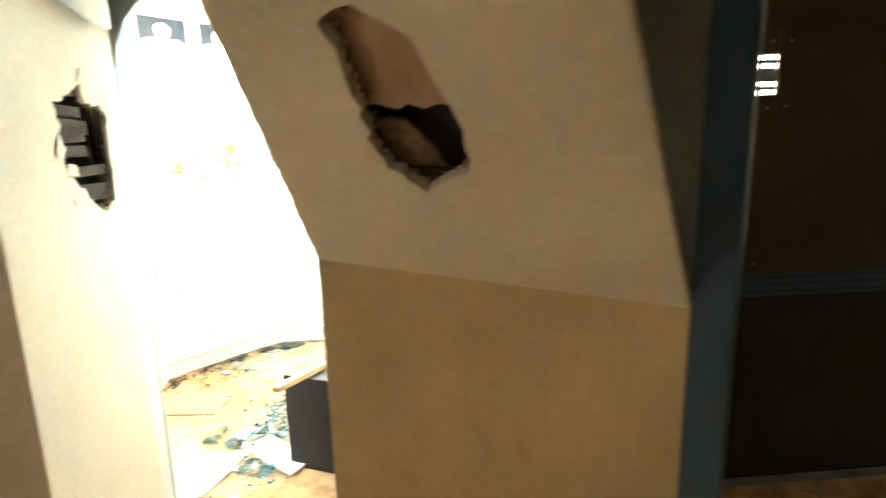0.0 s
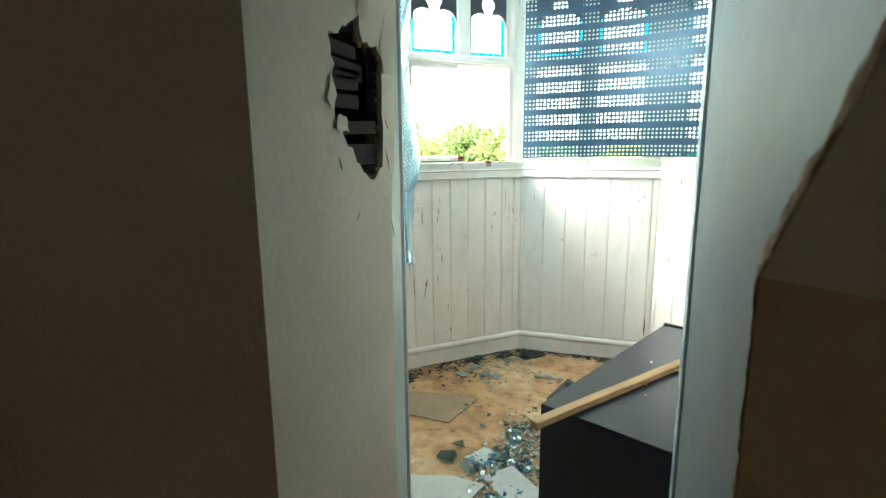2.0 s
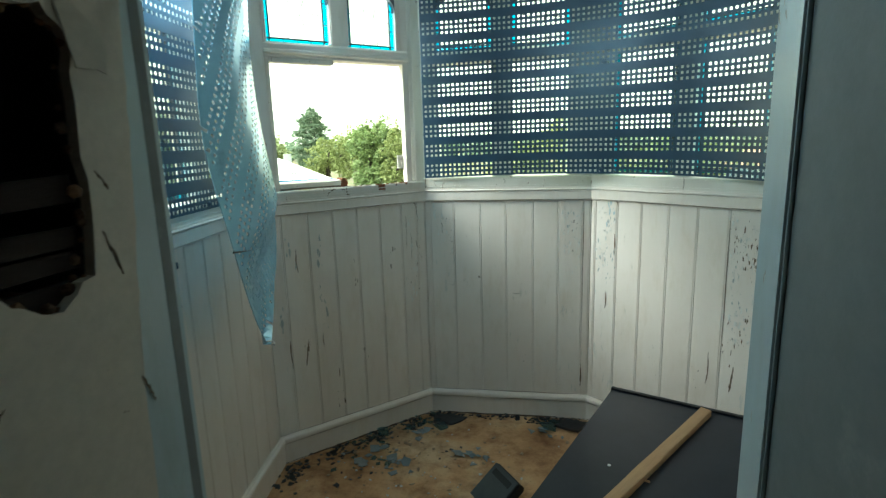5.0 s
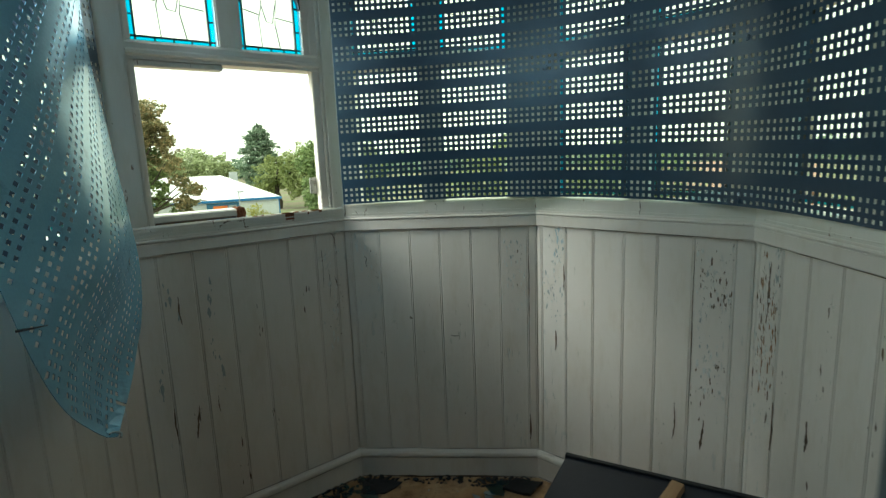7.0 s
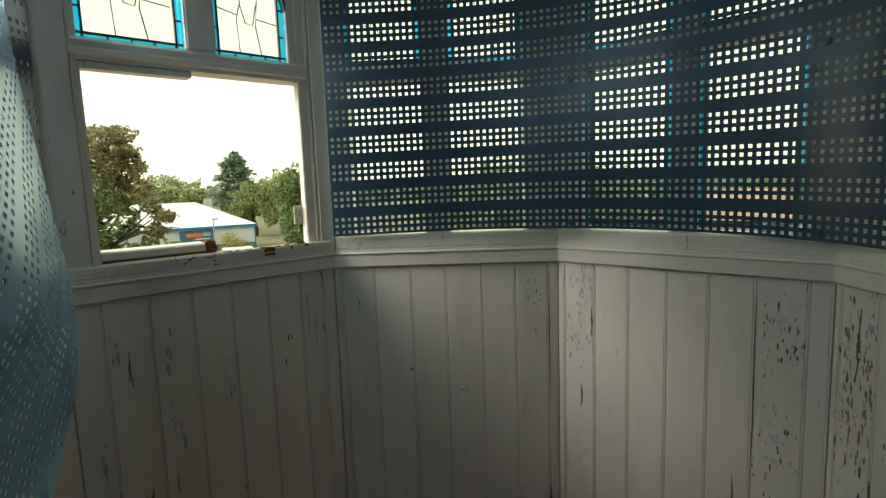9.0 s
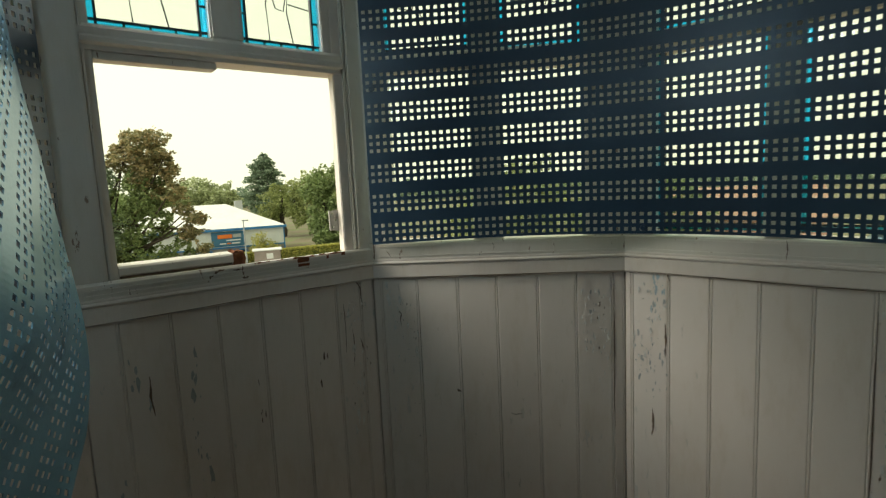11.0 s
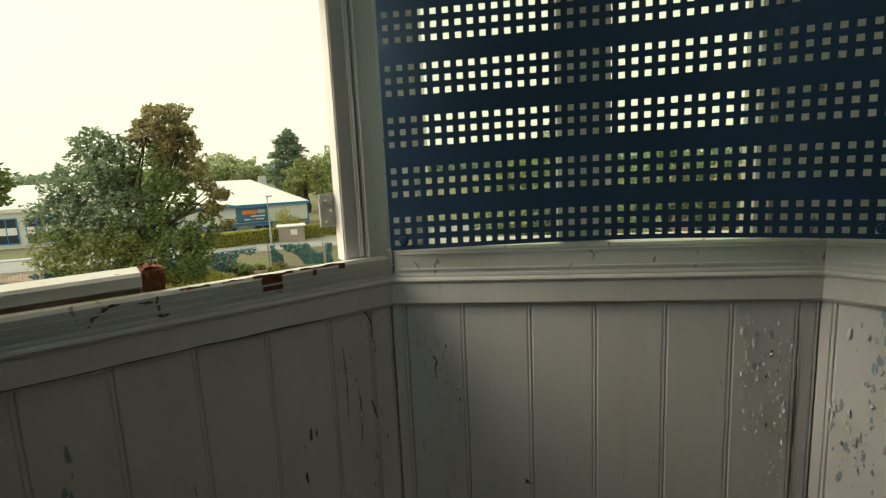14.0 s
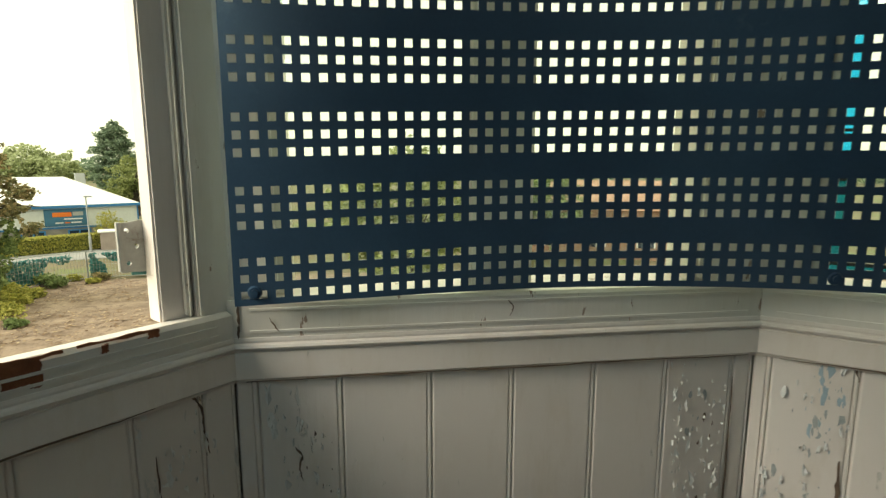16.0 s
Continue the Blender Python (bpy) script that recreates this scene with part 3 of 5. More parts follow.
dw = tagged(link("wall_doorway", slab(outline, [[(1.43, 0.03), (2.60, 0.03), (2.60, 2.3), (1.43, 2.3)]], 0.022), PLASTER_SHADED), "thin plaster wall with an arched doorway", "wall", kind="structure")
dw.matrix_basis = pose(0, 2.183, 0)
part("door_casing", boxbm(-0.912, -0.8895, -0.088, 0.034, 0, SPRING + 0.05, 0.002), CASING, dw, "pale blue painted door casing")
part("door_casing", boxbm(-0.042, -0.033, -0.088, -0.022, 0, SPRING + 0.05, 0.003), CASING, dw, "pale blue painted door casing")

# ---- passage and landing walls ----
hole = [(0.30, 1.785), (0.35, 1.80), (0.41, 1.835), (0.455, 1.86), (0.475, 1.80), (0.52, 1.79), (0.56, 1.80), (0.592, 1.76), (0.588, 1.66), (0.58, 1.55), (0.575, 1.47), (0.52, 1.43), (0.49, 1.435), (0.43, 1.475), (0.395, 1.52), (0.345, 1.555), (0.31, 1.60), (0.315, 1.645), (0.29, 1.66), (0.32, 1.72)]
lw = tagged(link("wall_passage_west", slab([(0, 0), *jag([(0.618, 0), (0.622, 0.5), (0.622, 0.98), (0.631, 1.29), (0.650, 1.45), (0.668, 1.60), (0.684, 1.77)], 0.0022, 6, rng)[:37], (0.70, 1.95), (0.70, 2.62), (0, 2.62)], [jag(hole, 0.006, 3, rng)], 0.016), PLASTER), "cream plaster wall with a ragged broken hole", "wall", kind="structure")
lw.matrix_basis = along((-0.888, 1.478), (-0.888, 2.11))[0]
edge_bm = bmesh.new()
for k, (x, z) in enumerate(jag(hole, 0.006, 4, rng)):
    if x > 0.47 or rng.random() < 0.3:
        bmesh.ops.create_icosphere(edge_bm, subdivisions=1, radius=rng.uniform(0.004, 0.010), matrix=pose(x + rng.uniform(-0.008, 0.004), 0.012 + rng.uniform(0, 0.012), z, rng.uniform(0, 90), 0, rng.uniform(0, 90)))
part("broken_plaster_edge", edge_bm, BROKEN, lw, "crumbling brown plaster edge")
for k in range(12):
    z = 1.435 + k * 0.0365
    long = {0: 0.10, 1: 0.16, 2: 0.20, 3: 0.20, 4: 0.09, 5: 0.20, 6: 0.21, 7: 0.22, 8: 0.21, 9: 0.17, 10: 0.18, 11: 0.27}[k] + rng.uniform(0.015, 0.06)
    x0 = {0: 0.46, 1: 0.40, 2: 0.36, 3: 0.33}.get(k, 0.25)
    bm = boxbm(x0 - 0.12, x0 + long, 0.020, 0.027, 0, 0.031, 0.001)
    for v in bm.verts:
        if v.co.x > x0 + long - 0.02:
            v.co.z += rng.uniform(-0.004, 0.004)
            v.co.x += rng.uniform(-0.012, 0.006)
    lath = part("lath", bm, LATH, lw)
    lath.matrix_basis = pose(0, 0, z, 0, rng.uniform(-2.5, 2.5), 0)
for pts in ([(0.44, 1.86), (0.452, 1.905), (0.475, 1.91), (0.49, 1.875), (0.47, 1.85)], [(0.575, 1.80), (0.60, 1.89), (0.598, 1.80), (0.635, 1.77), (0.632, 1.725), (0.59, 1.73)], [(0.30, 1.61), (0.27, 1.64), (0.30, 1.70), (0.315, 1.65)], [(0.335, 1.56), (0.30, 1.565), (0.325, 1.605), (0.36, 1.60), (0.365, 1.565)]):
    bm = slab(jag(pts, 0.003, 3, rng), [], 0.0012)
    for v in bm.verts:
        v.co.y -= 0.004 + 0.35 * abs(v.co.x - pts[0][0]) * 0.5
    part("torn_paper", bm, PLASTER, lw, "torn curl of lining paper")
chips(lw, 0.10, 0.27, 1.25, 1.95, 6, CHIP_DARK, 0, 1.2, 0.005)
chips(lw, 0.35, 0.62, 0.75, 1.35, 6, CHIP_DARK, 0, 2.4, 0.004)
tagged(link("wall_landing_west", boxbm(-3.2, -0.904, 1.478, 1.56, 0, 2.62), PLASTER), "dim plaster landing wall", "wall", kind="structure")
# Added box that keeps daylight out and stays dark through the hole.
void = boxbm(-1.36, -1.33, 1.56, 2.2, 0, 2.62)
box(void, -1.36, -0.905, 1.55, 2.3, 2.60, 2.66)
tagged(link("wall_cavity", void, SHADE_BLACK), "near-black box painting the shade behind the broken plaster", "wall", kind="structure")
cheek = [(0.0, 0.0), (0.802, 0.0), (0.802, 2.62), (-1.35, 2.62), (-1.35, 2.37), (0.0, 1.378)]
cw = tagged(link("wall_passage_east", slab(cheek, [], 0.05), PLASTER_SHADED), "worn plaster cheek wall with shade in its colour", "wall", kind="structure")
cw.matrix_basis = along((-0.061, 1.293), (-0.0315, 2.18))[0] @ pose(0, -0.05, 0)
for stretch in range(2):
    if stretch == 0:
        run = [(-t * 0.8, 1.378 + t * 0.588) for t in [i * 0.02 for i in range(76)]]
        side = [(x + rng.uniform(0.004, 0.017) * 0.6, z + rng.uniform(0.004, 0.017)) for x, z in run]
    else:
        run = [(0.0, 1.02 + i * 0.012) for i in range(31)]
        side = [(x + rng.uniform(0.001, 0.010), z) for x, z in run]
    bm = slab(run + side[::-1], [], 0.010)
    for v in bm.verts:
        v.co.y += 0.043 + rng.uniform(-0.002, 0.002)
    part("broken_plaster_edge", bm, BROKEN, cw, "ragged brown plaster arris")
K0, K1 = Vector((-0.061, 1.293, 0)), Vector((0.585, 0.808, 0))
km, KL = along((K0.x, K0.y), (K1.x, K1.y))
kw = tagged(link("wall_knee", boxbm(0, KL, 0.0, 0.10, 0, 1.378), TAN), "tan painted low wall under the slope", "wall", kind="structure")
kw.matrix_basis = km
slope_m = km @ pose(0, 0, 1.378, 48.4, 0, 0)
wedge = [(0.0, 0.0), (KL, 0.0), (KL - 0.02, 0.9), (KL - 0.04, 1.46), (0.76, 1.46)]
sh = [(0.485, 0.602), (0.53, 0.61), (0.58, 0.566), (0.588, 0.46), (0.565, 0.36), (0.51, 0.315), (0.455, 0.295), (0.425, 0.35), (0.425, 0.41), (0.452, 0.47), (0.468, 0.54)]
sw = tagged(link("wall_slope", slab(wedge, [jag(sh, 0.007, 3, rng)], 0.018), PLASTER_UP), "sloping plaster ceiling with a broken hole", "wall", kind="structure")
sw.matrix_basis = slope_m
# Shade behind the slope's hole, put in as a dark panel.
part("cavity_back", boxbm(0.36, 0.66, 0.075, 0.085, 0.24, 0.66), SHADE_BLACK, sw, "near-black panel painting the shade behind the plaster")
lower = slab(jag([(0.415, 0.28), (0.50, 0.28), (0.485, 0.36), (0.47, 0.41), (0.415, 0.42)], 0.006, 4, rng), [], 0.006)
bmesh.ops.translate(lower, verts=lower.verts, vec=(0, 0.034, 0))
part("exposed_render", lower, BROKEN, sw, "brown rough render behind the plaster")
bm = slab(jag([(0.43, 0.445), (0.52, 0.44), (0.60, 0.45), (0.61, 0.64), (0.44, 0.64)], 0.006, 4, rng), [], 0.006)
bmesh.ops.translate(bm, verts=bm.verts, vec=(0, 0.028, 0))
part("exposed_render", bm, surface("pink_render", (0.34, 0.22, 0.16), (0.46, 0.33, 0.25), 9, 0.9, 60, 0.7, None, 0, False, (0.10, 0.06, 0.05), (0.60, 0.66), 8), sw, "pinkish rough render behind the plaster")
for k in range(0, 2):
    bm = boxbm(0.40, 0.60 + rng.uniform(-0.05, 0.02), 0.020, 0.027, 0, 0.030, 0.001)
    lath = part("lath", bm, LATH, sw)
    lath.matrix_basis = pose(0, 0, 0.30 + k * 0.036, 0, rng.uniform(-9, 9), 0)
bm = bmesh.new()
for x, z in jag(sh, 0.008, 5, rng):
    bmesh.ops.create_icosphere(bm, subdivisions=1, radius=rng.uniform(0.003, 0.007), matrix=pose(x, 0.010 + rng.uniform(0, 0.01), z, rng.uniform(0, 90), 0, 0))
part("broken_plaster_edge", bm, BROKEN, sw, "crumbling brown plaster edge")
# Unseen walls shutting daylight out of the landing; the small opening is added.
tagged(link("wall_landing_south", boxbm(-3.2, 3.7, -2.7, -2.5, 0, 2.62), PLASTER), "dim landing wall", "wall", kind="structure")
fw = tagged(link("wall_landing_far_west", slab([(-2.5, 0), (1.478, 0), (1.478, 2.62), (-2.5, 2.62)], [[(-1.02, 1.45), (-0.78, 1.45), (-0.78, 1.73), (-1.02, 1.73)]], 0.2), PLASTER), "unseen landing wall with a small added opening", "wall", kind="structure")
fw.matrix_basis = along((-3.0, 0.0), (-3.0, 1.0))[0]
tagged(link("wall_landing_east", boxbm(3.5, 3.7, -2.5, 2.183, 0, 2.62), PLASTER), "dim landing wall", "wall", kind="structure")
post = tagged(link("door_post", boxbm(0, 0.06, -0.02, 0.10, 0, 2.4, 0.004), DARK_BLUE), "dark blue painted door post", "door post", kind="structure")
post.matrix_basis = km @ pose(KL + 0.002, 0, 0)


def limp_sheet(pts, depth, label):
    """A sheet of paper hung from the ceiling, curling away from its wall; pts are (y, z)."""
    bm = slab(pts, [], 0.0015)
    bmesh.ops.subdivide_edges(bm, edges=[e for e in bm.edges], cuts=2, use_grid_fill=True)
    for v in bm.verts:
        k = (2.6 - v.co.z) / 0.85
        v.co.y += -depth * k * k + 0.03 * math.sin(v.co.x * 9)
    return tagged(link("peeling_paper", bm, PAPER_FLAP, None, "", True), label, "paper", "peeling papers")


flap = limp_sheet([(0.85, 2.598), (0.90, 2.2), (0.965, 1.88), (1.00, 1.80), (1.03, 1.77), (1.07, 1.765), (1.13, 1.785), (1.22, 1.84), (1.31, 1.92), (1.38, 2.1), (1.42, 2.598)], 0.10, "limp pale lining paper peeling from the ceiling")
flap.matrix_basis = along((-0.88, 0.0), (-0.88, 1.0))[0]
flap = limp_sheet([(1.66, 2.598), (1.70, 2.2), (1.78, 2.08), (1.88, 2.045), (2.0, 2.035), (2.12, 2.06), (2.15, 2.598)], 0.03, "curled pale lining paper over the doorway")
flap.matrix_basis = along((-0.855, 0.0), (-0.855, 1.0))[0]

# ---- perforated screens ----
def perforated(name, surf, cols, pitch, rows, margin, hole_size, material):
    """A steel sheet punched with square holes in bands of three rows; surf(s, h) gives the place at s metres along and h metres up."""
    xs = [0.0]
    for c in range(cols):
        a = margin + c * pitch
        xs += [a, a + hole_size]
    xs.append(margin * 2 + (cols - 1) * pitch + hole_size)
    zs, solid = [0.0], []
    for r in rows:
        zs += [r - hole_size / 2, r + hole_size / 2]
    zs.append(rows[-1] + margin)
    nx, nz = len(xs), len(zs)
    verts = [tuple(surf(x, z)) for z in zs for x in xs]
    faces = [(j * nx + i, j * nx + i + 1, (j + 1) * nx + i + 1, (j + 1) * nx + i) for j in range(nz - 1) for i in range(nx - 1) if not (i % 2 == 1 and j % 2 == 1)]
    me = bpy.data.meshes.new(name)
    me.from_pydata(verts, [], faces)
    me.update()
    # The second material is the pale light-bouncing back.
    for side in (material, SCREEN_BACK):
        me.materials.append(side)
    ob = new(name, me)
    so = ob.modifiers.new("thickness", "SOLIDIFY")
    so.thickness, so.offset, so.material_offset = 0.0025, 0, 1
    return ob


def catmull(pts, n=40):
    out = []
    q = [pts[0], *pts, pts[-1]]
    for i in range(1, len(q) - 2):
        for k in range(n):
            t = k / n
            out.append([0.5 * (2 * b + (c - a) * t + (2 * a - 5 * b + 4 * c - d) * t * t + (3 * b - a - 3 * c + d) * t ** 3) for a, b, c, d in zip(q[i - 1], q[i], q[i + 1], q[i + 2])])
    out.append(list(q[-1]))
    return [Vector(p) for p in out]


def by_length(curve):
    d = [0.0]
    for a, b in zip(curve, curve[1:]):
        d.append(d[-1] + (b - a).length)

    def place(s):
        s = min(max(s, 0), d[-1] - 1e-6)
        i = max(j for j in range(0, len(d) - 1, 1) if d[j] <= s)
        t = (s - d[i]) / (d[i + 1] - d[i])
        return curve[i].lerp(curve[i + 1], t)
    return place, d[-1]


ROWS_OF_HOLES = [0.016 + g * 0.106 + r * 0.0253 for g in range(10) for r in range(3)]
base_line, base_len = by_length(catmull([(-0.908, 4.398), (-0.45, 4.415), (-0.1, 4.36), (0.2, 4.24), (0.45, 4.05), (0.63, 3.8), (0.70, 3.5), (0.72, 3.05)]))


def screen_surface(s, h):
    p = base_line(s)
    return Vector((p.x, p.y, 1.428 + h + 0.012 * math.sin(s * 1.9)))


COLS = int((base_len - 0.03) / 0.0251)
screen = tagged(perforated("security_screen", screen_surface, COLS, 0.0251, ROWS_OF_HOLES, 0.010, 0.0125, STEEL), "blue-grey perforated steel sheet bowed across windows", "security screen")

hang_l = catmull([(-1.33, 3.08, 2.48), (-1.28, 2.95, 2.0), (-1.235, 2.86, 1.65), (-1.19, 2.875, 1.34), (-1.195, 2.95, 1.13), (-1.25, 3.10, 0.98), (-1.293, 3.215, 0.895)])
hang_r = catmull([(-1.44, 3.56, 2.48), (-1.44, 3.535, 2.07), (-1.44, 3.585, 1.70), (-1.44, 3.64, 1.34), (-1.435, 3.61, 1.14), (-1.42, 3.54, 1.04), (-1.37, 3.42, 0.965), (-1.293, 3.235, 0.89)])


def edge_at(curve, z):
    """The place on a falling edge at the height z."""
    for a, b in zip(curve, curve[1:]):
        if a.z >= z > b.z:
            return a.lerp(b, (a.z - z) / (a.z - b.z))
    return curve[0] if z >= curve[0].z else curve[-1]


def hanging_place(y, z):
    """The hanging sheet as a bowed surface over y and z, slack under the fold that runs from its cut edge."""
    a, c = edge_at(hang_l, z), edge_at(hang_r, z)
    t = min(max((y - a.y) / max(c.y - a.y, 0.02), 0), 1)
    under = max(0.0, 1.33 + 0.16 * (y - 2.88) / 0.75 - z)
    x = a.x + (c.x - a.x) * t + 0.075 * math.sin(math.pi * t) * max(0.0, 1 - 4.5 * under)
    x += 0.012 * math.sin(7 * z + 5 * y) * math.sin(math.pi * t)
    return Vector((x - 0.05 * under * math.sin(math.pi * t), y, z))


def hanging_screen():
    """A torn sheet whose bands of holes run aslant, trimmed to the outline of the hanging piece."""
    outline = [(p.y, p.z) for p in hang_l] + [(p.y, p.z) for p in reversed(hang_r)]
    ca, sa = math.cos(radians(-36)), math.sin(radians(-36))

    def inside(y, z):
        odd = False
        for (y0, z0), (y1, z1) in zip(outline, outline[1:] + outline[:1]):
            if (z0 > z) != (z1 > z) and y < (y1 - y0) * (z - z0) / (z1 - z0) + y0:
                odd = not odd
        return odd

    def nearest(y, z):
        best = None
        for (y0, z0), (y1, z1) in zip(outline, outline[1:] + outline[:1]):
            dy, dz = y1 - y0, z1 - z0
            k = dy * dy + dz * dz
            t = min(max(((y - y0) * dy + (z - z0) * dz) / k, 0), 1) if k else 0
            q = (y0 + t * dy, z0 + t * dz)
            d = math.hypot(q[0] - y, q[1] - z)
            if best is None or d < best[0]:
                best = (d, *q)
        return best
    ps, qs = [], []
    for i in range(-42, 42):
        ps += [i * 0.0251, i * 0.0251 + 0.0125]
    for g in range(-8, 8):
        for r in range(3):
            z = g * 0.106 + r * 0.0253
            qs += [z, z + 0.0125]
    grid = [[(3.25 + q * ca - p * sa, 1.65 + q * sa + p * ca) for p in ps] for q in qs]
    verts, index, faces, trimmed = [], {}, [], set()

    def vert(j, i):
        if (j, i) not in index:
            index[j, i] = len(verts)
            verts.append(grid[j][i])
        return index[j, i]
    for j in range(len(qs) - 1):
        for i in range(len(ps) - 1):
            cy = (grid[j][i][0] + grid[j + 1][i + 1][0]) / 2
            cz = (grid[j][i][1] + grid[j + 1][i + 1][1]) / 2
            corners = ((j, i), (j, i + 1), (j + 1, i + 1), (j + 1, i))
            if not (2.8 < cy < 3.7 and 0.85 < cz < 2.5):
                continue
            if not inside(cy, cz):
                trimmed.update(corners)
                continue
            if j % 2 == 0 and i % 2 == 0 and nearest(cy, cz)[0] > 0.016:
                continue
            faces.append(tuple(vert(*k) for k in corners))
    for k in trimmed & set(index):
        verts[index[k]] = nearest(*verts[index[k]])[1:]
    me = bpy.data.meshes.new("loose_security_screen")
    me.from_pydata([tuple(hanging_place(y, z)) for y, z in verts], [], faces)
    me.update()
    me.materials.append(LIT_STEEL)
    ob = new("loose_security_screen", me)
    so = ob.modifiers.new("thickness", "SOLIDIFY")
    so.thickness, so.offset = 0.002, 0
    return ob


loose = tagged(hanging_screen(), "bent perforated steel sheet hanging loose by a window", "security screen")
part("torn_tip", tube(bmesh.new(), [(-1.293 + 0.014 * math.cos(a), 3.226 + 0.016 * math.sin(a), 0.893 + 0.004 * a) for a in [k * 0.6 for k in range(9)]], [0.004 - 0.0003 * k for k in range(9)], 6), GALV, loose, "curled bright torn tip")
part("torn_tongue", tube(bmesh.new(), [(-1.188, 2.872, 1.322), (-1.178, 2.90, 1.319), (-1.165, 2.925, 1.318)], [0.003, 0.0025, 0.001], 5), CAB_EDGE, loose, "dark torn tongue at the cut edge")


def scrap_of_plastic(place):
    bm = bmesh.new()
    prng = random.Random(5)
    for k in range(9):
        x, z, a = prng.uniform(-0.10, 0.10), prng.uniform(-0.012, 0.008), prng.uniform(0.018, 0.038)
        bmesh.ops.create_icosphere(bm, subdivisions=2, radius=a, matrix=pose(x, prng.uniform(-0.008, 0.008), z + a * 0.3) @ Matrix.Diagonal((1.4, 0.35, 0.55, 1)))
    for v in bm.verts:
        v.co += Vector((prng.uniform(-0.006, 0.006), prng.uniform(-0.004, 0.004), prng.uniform(-0.006, 0.006)))
    ob = tagged(link("plastic_scrap", bm, CLEAR_WRAP), "crumpled clear plastic caught under the screen edge", "plastic")
    ob.matrix_basis = place


def bolt(parent, place, outward):
    bm = bmesh.new()
    bmesh.ops.create_cone(bm, cap_ends=True, segments=14, radius1=0.011, radius2=0.009, depth=0.004)
    bmesh.ops.create_cone(bm, cap_ends=True, segments=6, radius1=0.006, radius2=0.006, depth=0.010)
    bmesh.ops.transform(bm, matrix=Matrix.Translation(place) @ Vector(outward).to_track_quat("Z", "Y").to_matrix().to_4x4(), verts=bm.verts)
    part("bolt", bm, STEEL, parent)


for s in (0.030, 0.95, 1.75):
    for h in (0.020, 0.55, 1.02):
        p = screen_surface(s, h)
        q = screen_surface(s + 0.01, h)
        d = (q - p).normalized()
        bolt(screen, p + Vector((d.y, -d.x, 0)) * 0.003, (d.y, -d.x, 0))

scrap_of_plastic(pose(0.60, 3.895, 1.446, 0, 0, -47))
window_screen = tagged(perforated("window_screen", lambda s, h: Vector((1.30 + s, 2.208, 0.93 + h * 1.30)), 49, 0.0251, ROWS_OF_HOLES, 0.012, 0.0125, STEEL), "dark perforated steel sheet fixed over a window", "security screen")
# Stands in for a dark opening; its darkness is in the colour.
tagged(link("wall_low_panel", boxbm(1.31, 2.66, 2.212, 2.232, 0.0, 1.10, 0.002), SHADE_BLACK), "near-black panel standing in for a dark opening", "wall", kind="structure")


def nailed_board(x0, x1, y0, z0, z1):
    """A board across the window with its nail heads."""
    ob = empty("window_boarding", pose(x0, y0, z0), "brown board nailed across a screened window", "board", "window boards")
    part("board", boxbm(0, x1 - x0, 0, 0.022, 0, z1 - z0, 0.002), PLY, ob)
    for x in (0.04, x1 - x0 - 0.04):
        for z in (0.05, z1 - z0 - 0.05):
            bm = bmesh.new()
            bmesh.ops.create_cone(bm, cap_ends=True, segments=8, radius1=0.006, radius2=0.005, depth=0.003)
            bmesh.ops.transform(bm, matrix=pose(x, -0.0015, z, 90, 0, 0), verts=bm.verts)
            part("nail", bm, GALV, ob)


# Added third board, hiding screen holes that would shine between the other two.
nailed_board(1.66, 2.70, 2.136, 1.70, 2.05)
nailed_board(1.60, 2.70, 2.160, 1.045, 1.795)
nailed_board(1.60, 2.70, 2.160, 1.955, 2.55)
# The southwest and southeast sheets are unseen additions that hold back daylight.
for pa, pb, cols, rows in ((P[1], P[2], 36, ROWS_OF_HOLES), (P[0], P[1], 32, ROWS_OF_HOLES[:21]), (P[6], P[7], 34, ROWS_OF_HOLES)):
    m1, L1 = along(pa, pb)
    flat_screen = tagged(perforated("security_screen", lambda s, h: m1 @ Vector((s + 0.01, -0.016, 1.40 + h)), cols, 0.0251, rows, 0.010, 0.0125, STEEL), "perforated steel sheet fixed flat over window", "security screen")
    for s, h in ((0.03, 0.02), (0.45, 0.02), (0.80, 0.02), (0.03, 0.7), (0.80, 0.7)):
        bolt(flat_screen, m1 @ Vector((s, -0.019, 1.40 + h)), m1.to_3x3() @ Vector((0, -1, 0)))

# ---- cabinet lying on the floor ----
cab_m, CL = along((-0.487, 2.615), (0.045, 3.795))
cab = empty("cabinet", cab_m, "dark laminate cabinet lying on its side", "cabinet")
CW = 0.64
part("side_panel", boxbm(0, CL - 0.02, -CW, 0, 0.489, 0.507, 0.0015), CAB, cab)
part("side_panel", boxbm(0.0, CL - 0.02, -CW, 0, 0.0, 0.018, 0.0015), CAB, cab)
part("back_panel", boxbm(0.018, CL - 0.02, -0.012, -0.004, 0.018, 0.489, 0.001), CAB, cab)
part("door", boxbm(0.018, CL - 0.02, -CW, -CW + 0.018, 0.02, 0.487, 0.001), CAB, cab)
part("base_panel", boxbm(0.0, 0.0175, -CW + 0.001, -0.001, 0.0185, 0.4885, 0.001), CAB, cab)
part("top_panel", boxbm(CL - 0.0195, CL, -CW - 0.012, 0.004, 0.0, 0.515, 0.002), CAB_EDGE, cab, "black edged end panel")
for x, y in ((0.08, -0.10), (0.7, -0.16), (0.35, -0.28)):
    bm = bmesh.new()
    bmesh.ops.create_cone(bm, cap_ends=True, segments=12, radius1=0.006, radius2=0.005, depth=0.003, matrix=pose(x, y, 0.5085))
    part("screw_cap", bm, WHITE, cab, "small pale screw cap")
